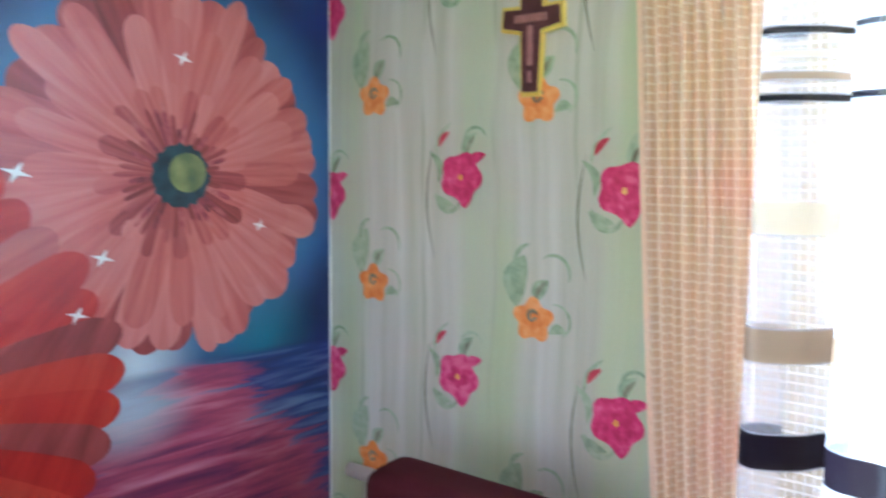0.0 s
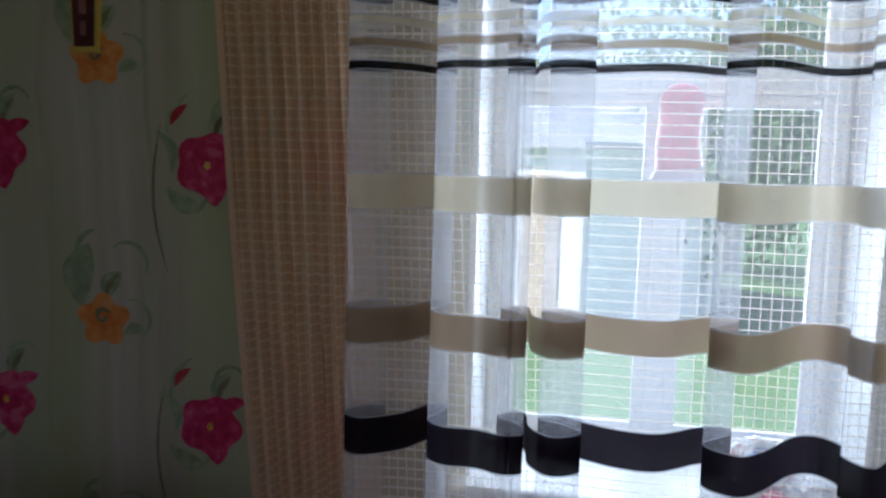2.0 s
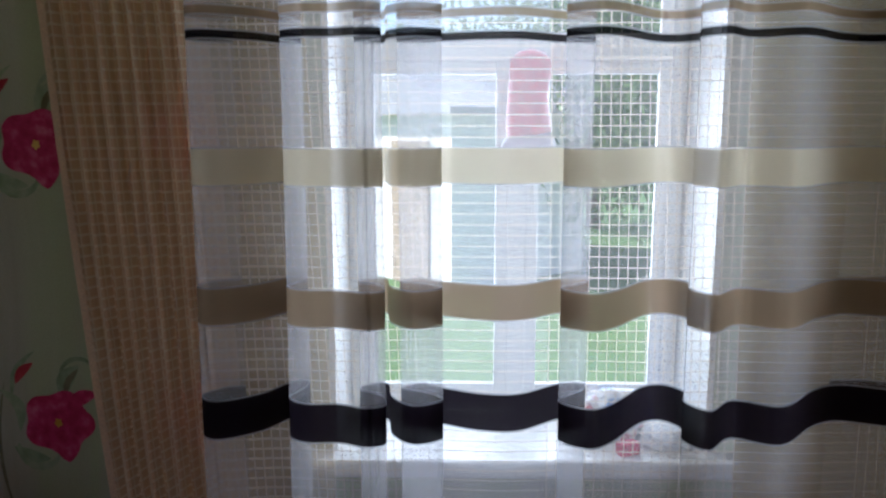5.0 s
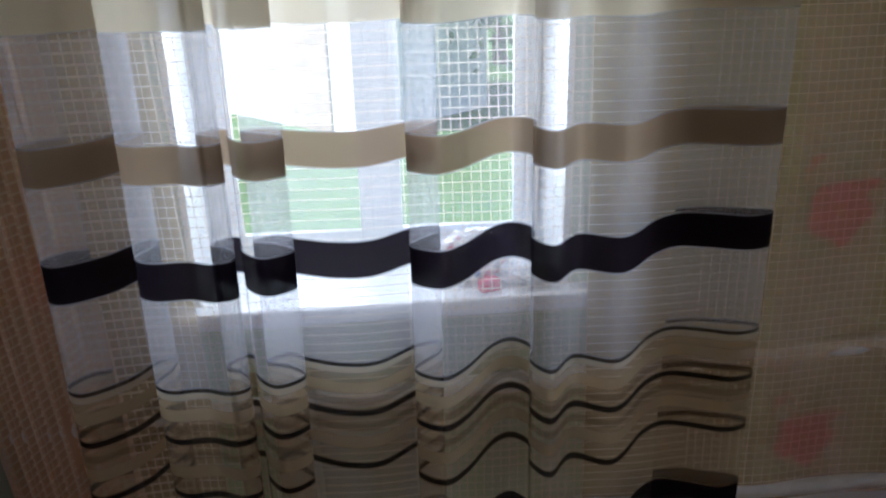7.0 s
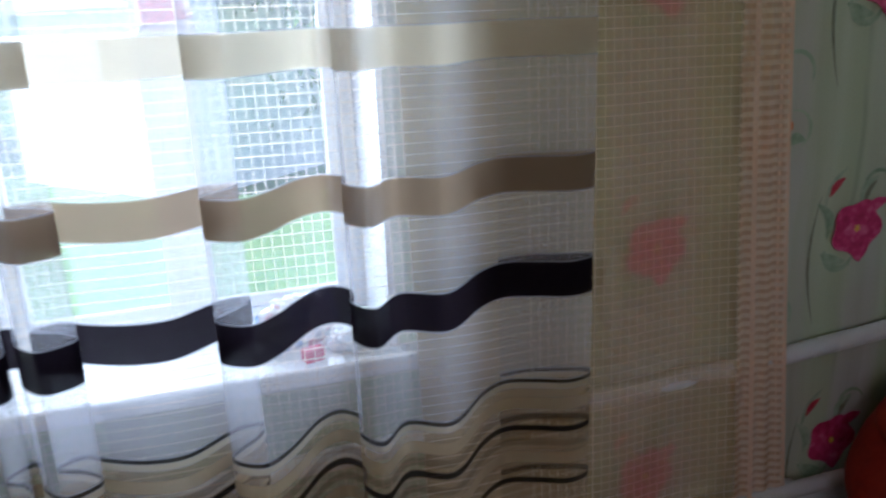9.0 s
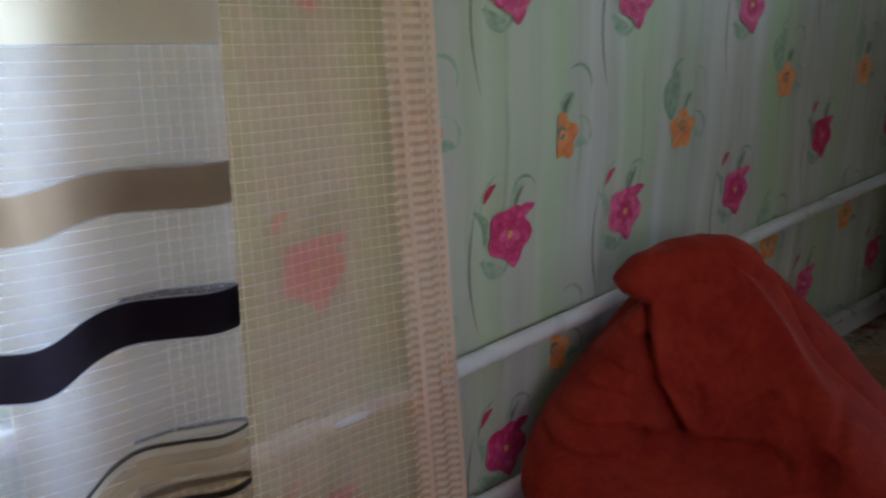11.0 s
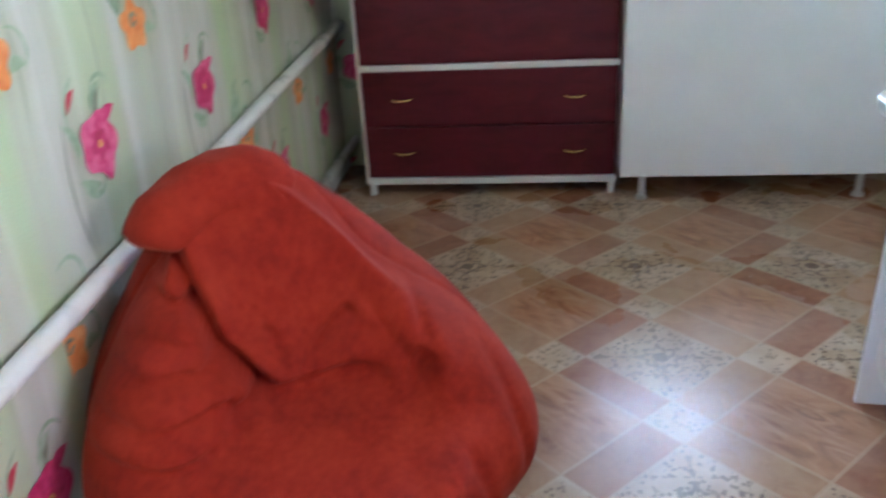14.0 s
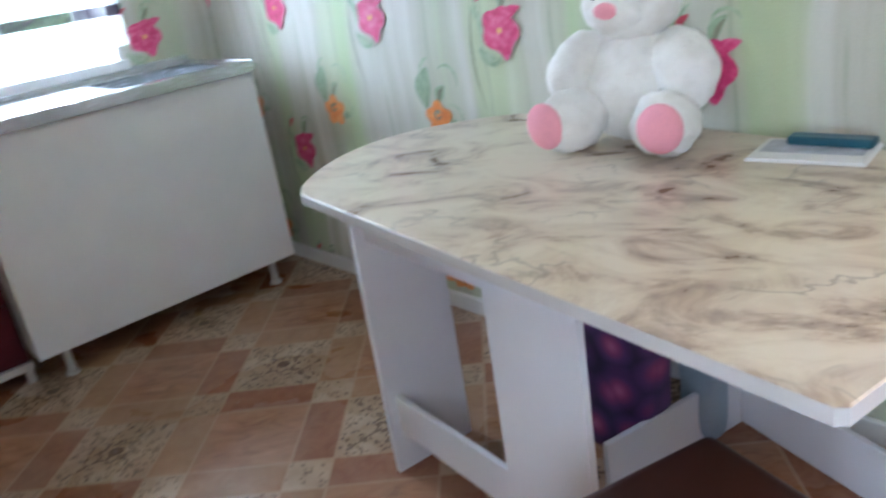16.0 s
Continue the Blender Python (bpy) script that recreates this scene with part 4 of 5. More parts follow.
# ---- bean bags ----
def bean_bag(name, m, label, seed, front):
    """A slumped velour bag: wide base, hollowed front, tip drawn up and folded over."""
    bag = empty(name, m)
    n, rows = 220, 190
    prof = spline([(0.0, 0.30), (0.03, 0.39), (0.12, 0.455), (0.25, 0.475), (0.38, 0.435), (0.50, 0.345), (0.60, 0.250), (0.68, 0.170), (0.74, 0.115), (0.775, 0.06), (0.785, 0.0)], 30)
    seat_line = [(0.0, 0.60), (0.265, 0.56), (0.290, 0.47), (0.310, 0.37), (0.325, 0.27), (0.342, 0.175), (0.370, 0.125), (0.45, 0.112), (0.55, 0.105), (0.65, 0.100), (0.72, 0.09), (0.785, 0.08)]

    def seat_at(z):
        """How far the sat-in front may stand out at a height."""
        for (z0, r0), (z1, r1) in zip(seat_line, seat_line[1:]):
            if z <= z1:
                return r0 + (r1 - r0) * (z - z0) / (z1 - z0)
        return 0.08

    bm = B()
    ring = []
    # creases: runs of (distance across the front, height), depth, width
    creases = [([(-0.185, 0.68), (-0.165, 0.58), (-0.150, 0.48), (-0.09, 0.385)], 0.052, 0.015), ([(-0.33, 0.61), (-0.25, 0.60), (-0.17, 0.565)], 0.036, 0.013),
               ([(-0.15, 0.375), (0.0, 0.352), (0.14, 0.355)], 0.034, 0.018), ([(0.12, 0.295), (0.19, 0.335), (0.24, 0.41)], 0.032, 0.016), ([(0.31, 0.61), (0.285, 0.53), (0.255, 0.45)], 0.024, 0.013),
               ([(-0.44, 0.50), (-0.30, 0.475), (-0.18, 0.465)], 0.016, 0.013), ([(-0.45, 0.42), (-0.30, 0.405), (-0.16, 0.40)], 0.018, 0.012), ([(-0.47, 0.36), (-0.32, 0.352), (-0.15, 0.345)], 0.020, 0.013),
               ([(0.12, 0.48), (0.05, 0.43), (0.0, 0.39)], 0.016, 0.012), ([(-0.05, 0.47), (-0.035, 0.40)], 0.012, 0.012), ([(-0.42, 0.54), (-0.32, 0.53), (-0.2, 0.52)], 0.010, 0.012),
               ([(-0.35, 0.25), (-0.1, 0.235), (0.1, 0.25)], 0.008, 0.015), ([(0.14, 0.28), (0.22, 0.22), (0.25, 0.12)], 0.012, 0.013), ([(0.36, 0.46), (0.38, 0.34), (0.38, 0.2)], 0.012, 0.013)]

    def dent(u, z):
        """How far the creases pull the cloth in (and push it out beside them) at a spot."""
        out = 0.0
        for run, depth, wid in creases:
            best = 9.0
            for (a0, z0), (a1, z1) in zip(run, run[1:]):
                px, pz, dx, dz = u - a0, z - z0, a1 - a0, z1 - z0
                t = max(0.0, min(1.0, (px * dx + pz * dz) / (dx * dx + dz * dz)))
                best = min(best, math.hypot(px - t * dx, pz - t * dz))
            if best < 0.09:
                out += depth * (-math.exp(-(best / wid) ** 2) + 0.5 * math.exp(-((best - 2.4 * wid) / (1.7 * wid)) ** 2))
        return out

    for j in range(rows + 1):
        z, r = prof[min(len(prof) - 1, round(j / rows * (len(prof) - 1)))]
        t = min(1, z / 0.785)
        lean = t ** 1.6
        row = []
        for i in range(n):
            a = 2 * math.pi * i / n
            da = math.atan2(math.sin(a - front), math.cos(a - front))
            rr = r
            rr += 0.055 * math.exp(-(da / 1.0) ** 2) * math.exp(-((z - 0.22) / 0.10) ** 2)
            rr -= 0.085 * math.exp(-((da - 1.25) / 0.55) ** 2) * math.exp(-((z - 0.53) / 0.12) ** 2)
            # seams of the gores
            g = abs(((a - front + 0.5) / (2 * math.pi) * 6) % 1 - 0.5)
            rr -= 0.012 * math.exp(-((0.5 - g) / 0.03) ** 2) * min(1, r / 0.2)
            rr += 0.014 * math.cos(6 * (a - front + 0.5)) * -1 * min(1, r / 0.3)
            rr += 0.007 * noise.noise(Vector((math.cos(a) * 2.2, math.sin(a) * 2.2, z * 6 + seed)))
            fold = 0.020 * math.sin(5 * a + 9 * z) * min(1, max(0, (t - 0.62) / 0.2))
            rr = max(0.002, rr + fold * (1 if r > 0.03 else 0))
            zz = z + 0.012 * noise.noise(Vector((math.cos(a), math.sin(a), z * 3 + 7 + seed))) * (1 if z > 0.05 else 0)
            # the sat-in front: a low seat, a steep back panel and an arm on each side
            u, d = rr * math.sin(da), rr * math.cos(da)
            if d > 0:
                cut = max(0.0, d - seat_at(z)) * math.exp(-((u - 0.02) / 0.235) ** 4)
                d += dent(u, z) * min(1, d / 0.08) - cut
            row.append(bm.verts.new((0.16 * lean + d * math.cos(front) - u * math.sin(front), 0.16 * lean + d * math.sin(front) + u * math.cos(front), max(0, zz))))
        ring.append(row)
    for p, q in zip(ring, ring[1:]):
        for k in range(n):
            bm.faces.new((p[k], p[(k + 1) % n], q[(k + 1) % n], q[k]))
    bm.faces.new(ring[0][::-1])
    bm.faces.new(ring[-1])
    part("body", bm, M_VELVET, bag, smooth=True)
    # the gathered tip, flopped to one side
    bm = B()
    pts, rad = spline([(0.18, 0.12, 0.68), (0.14, 0.165, 0.722), (0.07, 0.225, 0.722), (0.0, 0.265, 0.695), (-0.03, 0.28, 0.650)], 6), []
    for i in range(len(pts)):
        s = i / (len(pts) - 1)
        rad.append(0.110 * (1 - 0.40 * s) * (1 + 0.05 * math.sin(9 * s)) if s < 0.9 else 0.064 * (1.1 - 0.6 * (s - 0.9) * 10))
    tube(bm, pts, rad, 28)
    for v in bm.verts:
        v.co += 0.012 * noise.noise_vector(v.co * 14 + Vector((seed, 0, 0)))
    part("tip", bm, M_VELVET, bag, "gathered folded tip", smooth=True)
    return tagged(bag, label, "bean bag")


bean_bag("bean_bag", pose(0.86, -0.46, 0) @ Matrix.Diagonal((1, 1, 0.945, 1)), "large red velour bean bag slumped against the wall", 3, radians(205))

# ---- upholstered chair by the mural ----
chair = empty("armchair", pose(-2.04, -0.465, 0, 0, 0, 4))
M_MAROON = plain("maroon_velour", (0.055, 0.008, 0.012), 0.8, vary=0.3, scale=9, bump=0.4, Specular_IOR_Level=0.15)


def cushion(lo, hi, bevel, bulge):
    bm = box(B(), lo, hi, bevel, seg=5)
    c = (Vector(lo) + Vector(hi)) / 2
    h = (Vector(hi) - Vector(lo)) / 2
    for v in bm.verts:
        d = v.co - c
        k = (1 - (d.x / h.x) ** 2 * 0.9)
        v.co.z += bulge * k * max(0, d.z / h.z)
        v.co += 0.004 * noise.noise_vector(v.co * 9)
    return bm


part("backrest", cushion((-0.29, -0.09, 0.28), (0.29, 0.06, 0.69), 0.05, 0.035), M_MAROON, chair, smooth=True)
part("seat", cushion((-0.27, -0.60, 0.26), (0.27, -0.095, 0.42), 0.045, 0.02), M_MAROON, chair, smooth=True)
for sx in (-1, 1):
    part("armrest", cushion((0.30 * sx - 0.045, -0.58, 0.20), (0.30 * sx + 0.045, -0.02, 0.56), 0.035, 0.01), M_MAROON, chair, smooth=True)
    for y in (-0.54, 0.01):
        bm = B()
        tube(bm, [(0.25 * sx, y, 0), (0.24 * sx, y, 0.28)], [0.015, 0.022], 10)
        part("leg", bm, M_WOODLEG, chair, smooth=True)
tagged(chair, "dark maroon upholstered armchair with its back to the wall", "armchair")

# ---- sideboard ----
DX, DY0, DY1 = 2.755, -1.295, -0.205
side = empty("sideboard")
bm = B()
box(bm, (DX + 0.018, DY0, 0.085), (XR - 0.03, DY1, 1.62), 0.003)
part("body", bm, M_CHERRY, side)
bm = B()
box(bm, (DX + 0.002, DY1 - 0.001, 0.06), (DX + 0.05, DY1 + 0.012, 1.62), 0.002)
part("edge_strip", bm, M_PAINT, side, "white edge strip")
for z0, z1 in ((0.562, 0.586), (0.055, 0.083)):
    bm = B()
    box(bm, (DX - 0.006, DY0 - 0.004, z0), (DX + 0.03, DY1 + 0.004, z1), 0.003)
    part("rail", bm, M_PAINT, side, "white painted rail")
for y in (DY0 + 0.015, DY1 - 0.015):
    for x in (DX + 0.02, XR - 0.06):
        bm = B()
        box(bm, (x - 0.014, y - 0.014, 0), (x + 0.014, y + 0.014, 0.056), 0.003)
        part("foot", bm, M_PAINT, side, "short white foot")


def handle(parent, x, y, z):
    bm = B()
    tube(bm, [(x - 0.028 * math.sin(math.pi * k / 8), y - 0.052 + 0.013 * k, z - 0.004 * math.sin(math.pi * k / 8)) for k in range(9)], [0.003 + 0.0022 * math.sin(math.pi * k / 8) for k in range(9)], 8)
    part("handle", bm, M_GOLD, parent, "gilt bow handle", smooth=True)


for z0, z1, hz in ((0.088, 0.316, 0.205), (0.324, 0.558, 0.442)):
    bm = B()
    box(bm, (DX, DY0 + 0.004, z0), (DX + 0.017, DY1 - 0.004, z1), 0.002)
    d = part("drawer_front", bm, M_CHERRY, side)
    for y in (-1.115, -0.378):
        handle(d, DX, y, hz)
bm = B()
box(bm, (DX, DY0 + 0.004, 0.590), (DX + 0.017, DY1 - 0.004, 1.60), 0.002)
part("door", bm, M_CHERRY, side)
tagged(side, "dark cherry sideboard with white rails and gilt handles", "sideboard")

# ---- sink unit ----
SX, SY0, SY1 = 2.638, -2.38, -1.302
unit = empty("sink_unit")
bm = B()
box(bm, (SX, SY0, 0.115), (SX + 0.018, SY1, 0.905), 0.002)
part("front_panel", bm, M_SINKW, unit, "plain white front panel")
bm = B()
box(bm, (SX + 0.019, SY1 - 0.018, 0.115), (XR - 0.02, SY1 - 0.002, 0.905))
box(bm, (SX + 0.019, SY0 + 0.002, 0.115), (XR - 0.02, SY0 + 0.018, 0.905))
box(bm, (SX + 0.019, SY0 + 0.02, 0.118), (XR - 0.02, SY1 - 0.02, 0.134))
part("carcass", bm, M_SINKW, unit)
for y in (SY0 + 0.09, SY1 - 0.10):
    for x in (SX + 0.06, XR - 0.08):
        bm = B()
        tube(bm, [(x, y, 0), (x, y, 0.012), (x, y, 0.013), (x, y, 0.117)], [0.026, 0.024, 0.016, 0.015], 12)
        part("foot", bm, M_PLASTIC, unit, "white plastic foot")
tagged(unit, "white sink base cabinet on short plastic feet", "cabinet")

sink = empty("steel_sink")
ZS = 0.948
bx0, bx1, by0, by1 = SX + 0.09, XR - 0.12, SY0 + 0.06, SY0 + 0.50
bm = B()
outer = [(SX - 0.011, SY0 - 0.004), (XR - 0.005, SY0 - 0.004), (XR - 0.005, SY1 + 0.006), (SX - 0.011, SY1 + 0.006)]
inner = [(bx0, by0), (bx1, by0), (bx1, by1), (bx0, by1)]
lv = [[[bm.verts.new((x, y, z)) for x, y in ring] for ring in (outer, inner)] for z in (ZS - 0.006, ZS)]
for k in range(4):
    q = (k + 1) % 4
    for o, i in lv:
        bm.faces.new((o[k], o[q], i[q], i[k]))
    for c in (0, 1):
        bm.faces.new((lv[0][c][k], lv[0][c][q], lv[1][c][q], lv[1][c][k]))
part("sink_top", bm, M_STEEL, sink)
for lo, hi, bv in (((SX - 0.016, SY0 - 0.006, ZS - 0.042), (SX - 0.0115, SY1 + 0.010, ZS + 0.004), 0.002), ((SX - 0.011, SY1 + 0.0065, ZS - 0.042), (XR - 0.005, SY1 + 0.010, ZS + 0.004), 0.0015),
                   ((SX - 0.011, SY0 - 0.008, ZS - 0.042), (XR - 0.005, SY0 - 0.0045, ZS + 0.004), 0.0015), ((XR - 0.018, SY0 - 0.004, ZS + 0.0005), (XR - 0.005, SY1 + 0.006, ZS + 0.03), 0.003)):
    bm = B()
    box(bm, lo, hi, bv)
    part("rim", bm, M_STEEL, sink)
bm = B()
for lo, hi in (((bx0, by0, ZS - 0.17), (bx1, by1, ZS - 0.165)), ((bx0 - 0.004, by0, ZS - 0.17), (bx0, by1, ZS - 0.001)), ((bx1, by0, ZS - 0.17), (bx1 + 0.004, by1, ZS - 0.001)),
               ((bx0, by0 - 0.004, ZS - 0.17), (bx1, by0, ZS - 0.001)), ((bx0, by1, ZS - 0.17), (bx1, by1 + 0.004, ZS - 0.001))):
    box(bm, lo, hi)
part("basin", bm, M_STEEL, sink)
for k in range(8):
    bm = B()
    y = by1 + 0.08 + 0.055 * k
    tube(bm, [(bx0 + 0.02, y, ZS - 0.001), (bx1 - 0.02, y, ZS - 0.001)], 0.005, 8)
    part("drainer_rib", bm, M_STEEL, sink)
bm = B()
tube(bm, [((bx0 + bx1) / 2, (by0 + by1) / 2, ZS - 0.166), ((bx0 + bx1) / 2, (by0 + by1) / 2, ZS - 0.162)], 0.035, 20)
part("drain", bm, M_DARK, sink, "dark drain")
tagged(sink, "bright stainless steel lay-on sink with drainer", "sink")

# ---- folding table ----
TM = pose(0.035, -1.548, 0, 0, 0, -8.5)
table = empty("folding_table", TM)
ZT = 0.755


def top_outline():
    """Straight near end, long straight sides, bowed far end."""
    L, Wd, bow = 1.39, 0.86, 0.27
    pts = [(0.012, 0), (L - 0.03, 0), (L - 0.008, -0.006)]
    for k in range(1, 24):
        y = k / 24 * 2 - 1
        pts.append((L + bow * (1 - y * y) ** 0.9, -Wd / 2 * (1 + y)))
    pts += [(L, -Wd), (0.012, -Wd), (0, -Wd + 0.012), (0, -0.012)]
    return pts


bm = B()
pts = top_outline()
lo = [bm.verts.new((x, y, ZT - 0.026)) for x, y in pts]
hi = [bm.verts.new((x, y, ZT - 0.002)) for x, y in pts]
cx, cy = 0.8, -0.43
tp = [bm.verts.new((x + (cx - x) * 0.004, y + (cy - y) * 0.005, ZT)) for x, y in pts]
n = len(pts)
for k in range(n):
    q = (k + 1) % n
    bm.faces.new((lo[k], lo[q], hi[q], hi[k])).material_index = 1
    bm.faces.new((hi[k], hi[q], tp[q], tp[k])).material_index = 0
bm.faces.new(tp).material_index = 0
bm.faces.new(lo[::-1]).material_index = 1
part("tabletop", bm, [M_MARBLE, plain("table_edge_band", (0.60, 0.58, 0.55), 0.4, vary=0.06)], table, "cream marble-patterned laminate top with a bowed end")
inv = TM.inverted()


def board(name, a, b, z0, z1, thick, label=""):
    """An upright board between two floor points of the room."""
    a, b = Vector((*a, 0)), Vector((*b, 0))
    d = b - a
    w = pose(*a, 0, 0, math.degrees(math.atan2(d.y, d.x)))
    bm = B()
    box(bm, (0, -thick / 2, z0), (d.length, thick / 2, z1), 0.0015)
    bmesh.ops.transform(bm, matrix=inv @ w, verts=bm.verts)
    part(name, bm, M_LAMW, table, label)


board("end_panel", (1.222, -1.758), (1.198, -2.0), 0.0, ZT - 0.027, 0.018, "white end panel")
board("gate_post", (0.758, -1.728), (0.518, -1.708), 0.0, ZT - 0.027, 0.018, "wide white gate leg")
board("stretcher", (1.206, -1.79), (0.760, -1.738), 0.115, 0.225, 0.016)
board("top_rail", (1.206, -1.79), (0.760, -1.738), ZT - 0.105, ZT - 0.028, 0.016)
board("stretcher", (0.72, -1.995), (0.630, -2.44), 0.0, 0.155, 0.016)
board("stretcher", (0.622, -2.45), (0.13, -2.28), 0.0, 0.145, 0.016)
board("end_panel", (1.20, -2.25), (1.18, -2.46), 0.0, ZT - 0.027, 0.018, "white end panel")
tagged(table, "white folding table with a cream marble-patterned top against the wall", "table")


# ---- plush toy on the table ----
def plush(name, m):
    bm = B()
    ball(bm, (0, 0, 0.130), (0.130, 0.105, 0.135))
    ball(bm, (0, 0.01, 0.318), (0.112, 0.10, 0.092))
    ball(bm, (0, 0.092, 0.300), (0.060, 0.05, 0.042))
    for s in (-1, 1):
        ball(bm, (0.082 * s, -0.01, 0.405), (0.045, 0.025, 0.045))
        ball(bm, (0.128 * s, 0.035, 0.170), (0.072, 0.072, 0.092), m=pose(0, 0, 0, 10, -24 * s, 0))
        ball(bm, (0.115 * s, 0.12, 0.070), (0.074, 0.10, 0.070), m=pose(0, 0, 0, 0, 0, -14 * s))
    bmesh.ops.remove_doubles(bm, verts=bm.verts, dist=0.0001)
    for v in bm.verts:
        v.co += 0.009 * noise.noise_vector(v.co * 18) + 0.006 * noise.noise_vector(v.co * 70)
    for s in (-1, 1):
        ball(bm, (0.137 * s, 0.204, 0.078), (0.048, 0.030, 0.054), 1, pose(0, 0, 0, -6, 0, -14 * s))
        ball(bm, (0.042 * s, 0.104, 0.345), (0.010, 0.008, 0.012), 2)
        ball(bm, (0.082 * s, 0.012, 0.405), (0.028, 0.012, 0.028), 1)
    ball(bm, (0, 0.138, 0.312), (0.026, 0.014, 0.018), 1)
    ob = part(name, bm, [M_FUR, M_PINK, M_DARK], smooth=True)
    ob.matrix_world = m
    return ob


tagged(plush("plush_toy", pose(0.862, -2.412, ZT - 0.002, 0, 0, 9) @ Matrix.Diagonal((1.04, 1.0, 1.04, 1))), "white plush toy with pink soles sitting on the table", "plush toy")

M_PAPER = plain("paper", (0.80, 0.79, 0.76), 0.7, vary=0.03)
mag = empty("booklet", pose(0.437, -2.40, ZT, 0, 0, 8))
for k in range(4):
    bm = B()
    box(bm, (-0.115 + 0.002 * k, -0.075, 0.002 * k), (0.115 - 0.001 * k, 0.075 + 0.001 * k, 0.0018 + 0.002 * k))
    part("page", bm, M_PAPER, mag)
bm = B()
box(bm, (-0.10, -0.06, 0.0084), (0.10, 0.03, 0.0092))
part("cover_print", bm, plain("grey_print", (0.45, 0.46, 0.50), 0.5, vary=0.3, scale=30), mag)
tagged(mag, "white booklet lying on the table", "booklet")
bm = B()
box(bm, (-0.085, -0.022, 0), (0.085, 0.022, 0.018), 0.007, seg=3)
case = part("pencil_case", bm, plain("teal_plastic", (0.02, 0.10, 0.14), 0.35, vary=0.2))
case.matrix_world = pose(0.417, -2.44, ZT + 0.0095, 0, 0, 4)
tagged(case, "dark teal case lying on the booklet", "case")

# ---- stool ----
stool = empty("stool", pose(0.222, -1.583, 0.018, 0, 0, -16.5))
bm = B()
box(bm, (-0.17, -0.17, 0.405), (0.17, 0.17, 0.452), 0.022, seg=4)
for v in bm.verts:
    v.co.x *= 1 - 0.03 * (v.co.y / 0.17) ** 2
    v.co.y *= 1 - 0.03 * (v.co.x / 0.17) ** 2
    if v.co.z > 0.44:
        v.co.z += 0.008 * (1 - (v.co.x / 0.17) ** 2) * (1 - (v.co.y / 0.17) ** 2)
part("seat", bm, M_STOOL, stool, "padded dark brown seat", smooth=True)
for sx in (-1, 1):
    for sy in (-1, 1):
        bm = B()
        tube(bm, [(0.125 * sx, 0.125 * sy, 0.408), (0.145 * sx, 0.145 * sy, -0.018)], [0.018, 0.013], 12)
        part("leg", bm, M_WOODLEG, stool, smooth=True)
for sx in (-1, 1):
    bm = B()
    box(bm, (0.127 * sx - 0.008, -0.12, 0.30), (0.127 * sx + 0.008, 0.12, 0.34), 0.003)
    part("apron", bm, M_WOODLEG, stool)
tagged(stool, "low stool with a dark brown padded seat", "stool")


# ---- bags under the table ----
def sack_print():
    n = Nodes("purple_floral_cloth")
    p = n.obj()
    v = n.t.nodes.new("ShaderNodeTexVoronoi")
    v.inputs["Scale"].default_value = 13.0
    n.link(p, v.inputs["Vector"])
    c = n.ramp(v.outputs["Distance"], [(0.0, (0.45, 0.12, 0.22)), (0.3, (0.22, 0.03, 0.11)), (0.5, (0.07, 0.02, 0.10)), (0.8, (0.012, 0.008, 0.03))])
    c = n.mix(n.math("MULTIPLY", n.noise(p, 22, 3), 0.35), c, (0.10, 0.06, 0.22))
    return n.done(c, 0.7)


def sack(name, m, size, mat, label, category, seed, handles=False):
    ob = empty(name, m)
    bm = B()
    bmesh.ops.create_uvsphere(bm, u_segments=36, v_segments=24, radius=1)
    for v in bm.verts:
        x, y, z = v.co
        sq = lambda q: math.copysign(abs(q) ** 0.55, q)
        v.co = Vector((sq(x) * size[0], sq(y) * size[1], max(0, (sq(z) + 1) / 2 * size[2])))
        v.co += 0.02 * noise.noise_vector(v.co * 6 + Vector((seed, 0, 0))) * (1 if v.co.z > 0.03 else 0)
    for v in bm.verts:
        v.co.z = max(0, v.co.z)
    part("body", bm, mat, ob, smooth=True)
    if handles:
        for y in (-0.5, 0.5):
            bm = B()
            tube(bm, [(size[0] * 0.5 * math.cos(math.pi * k / 10), y * size[1], size[2] - 0.02 + 0.09 * math.sin(math.pi * k / 10)) for k in range(11)], 0.008, 8)
            part("handle", bm, M_DARK, ob, "dark cloth handle", smooth=True)
    return tagged(ob, label, category)


sack("cloth_bag", pose(0.865, -2.19, 0, 0, 0, -8), (0.195, 0.085, 0.60), sack_print(), "purple flowered cloth bag under the table", "bag", 2, True)
sack("carrier_bag", pose(0.665, -2.335, 0.0, 0, 0, -18), (0.06, 0.04, 0.47), plain("grey_blue_cloth", (0.30, 0.38, 0.46), 0.6, vary=0.2), "grey-blue bag under the table", "bag", 6, True)

# ---- things on the window board ----
def crumpled(name, m, s, mat, label, seed):
    bm = B()
    bmesh.ops.create_icosphere(bm, subdivisions=4, radius=1)
    for v in bm.verts:
        c = v.co.copy()
        k = 1 + 0.30 * noise.noise(c * 2.3 + Vector((seed, 1, 2))) + 0.12 * noise.noise(c * 6.5 + Vector((3, seed, 1)))
        v.co = Vector((c.x * s[0] * k, c.y * s[1] * k, max(0.0, (c.z * k * 0.6 + 0.55)) * s[2]))
    ob = part(name, bm, mat)
    ob.matrix_world = m
    return tagged(ob, label, "bag")


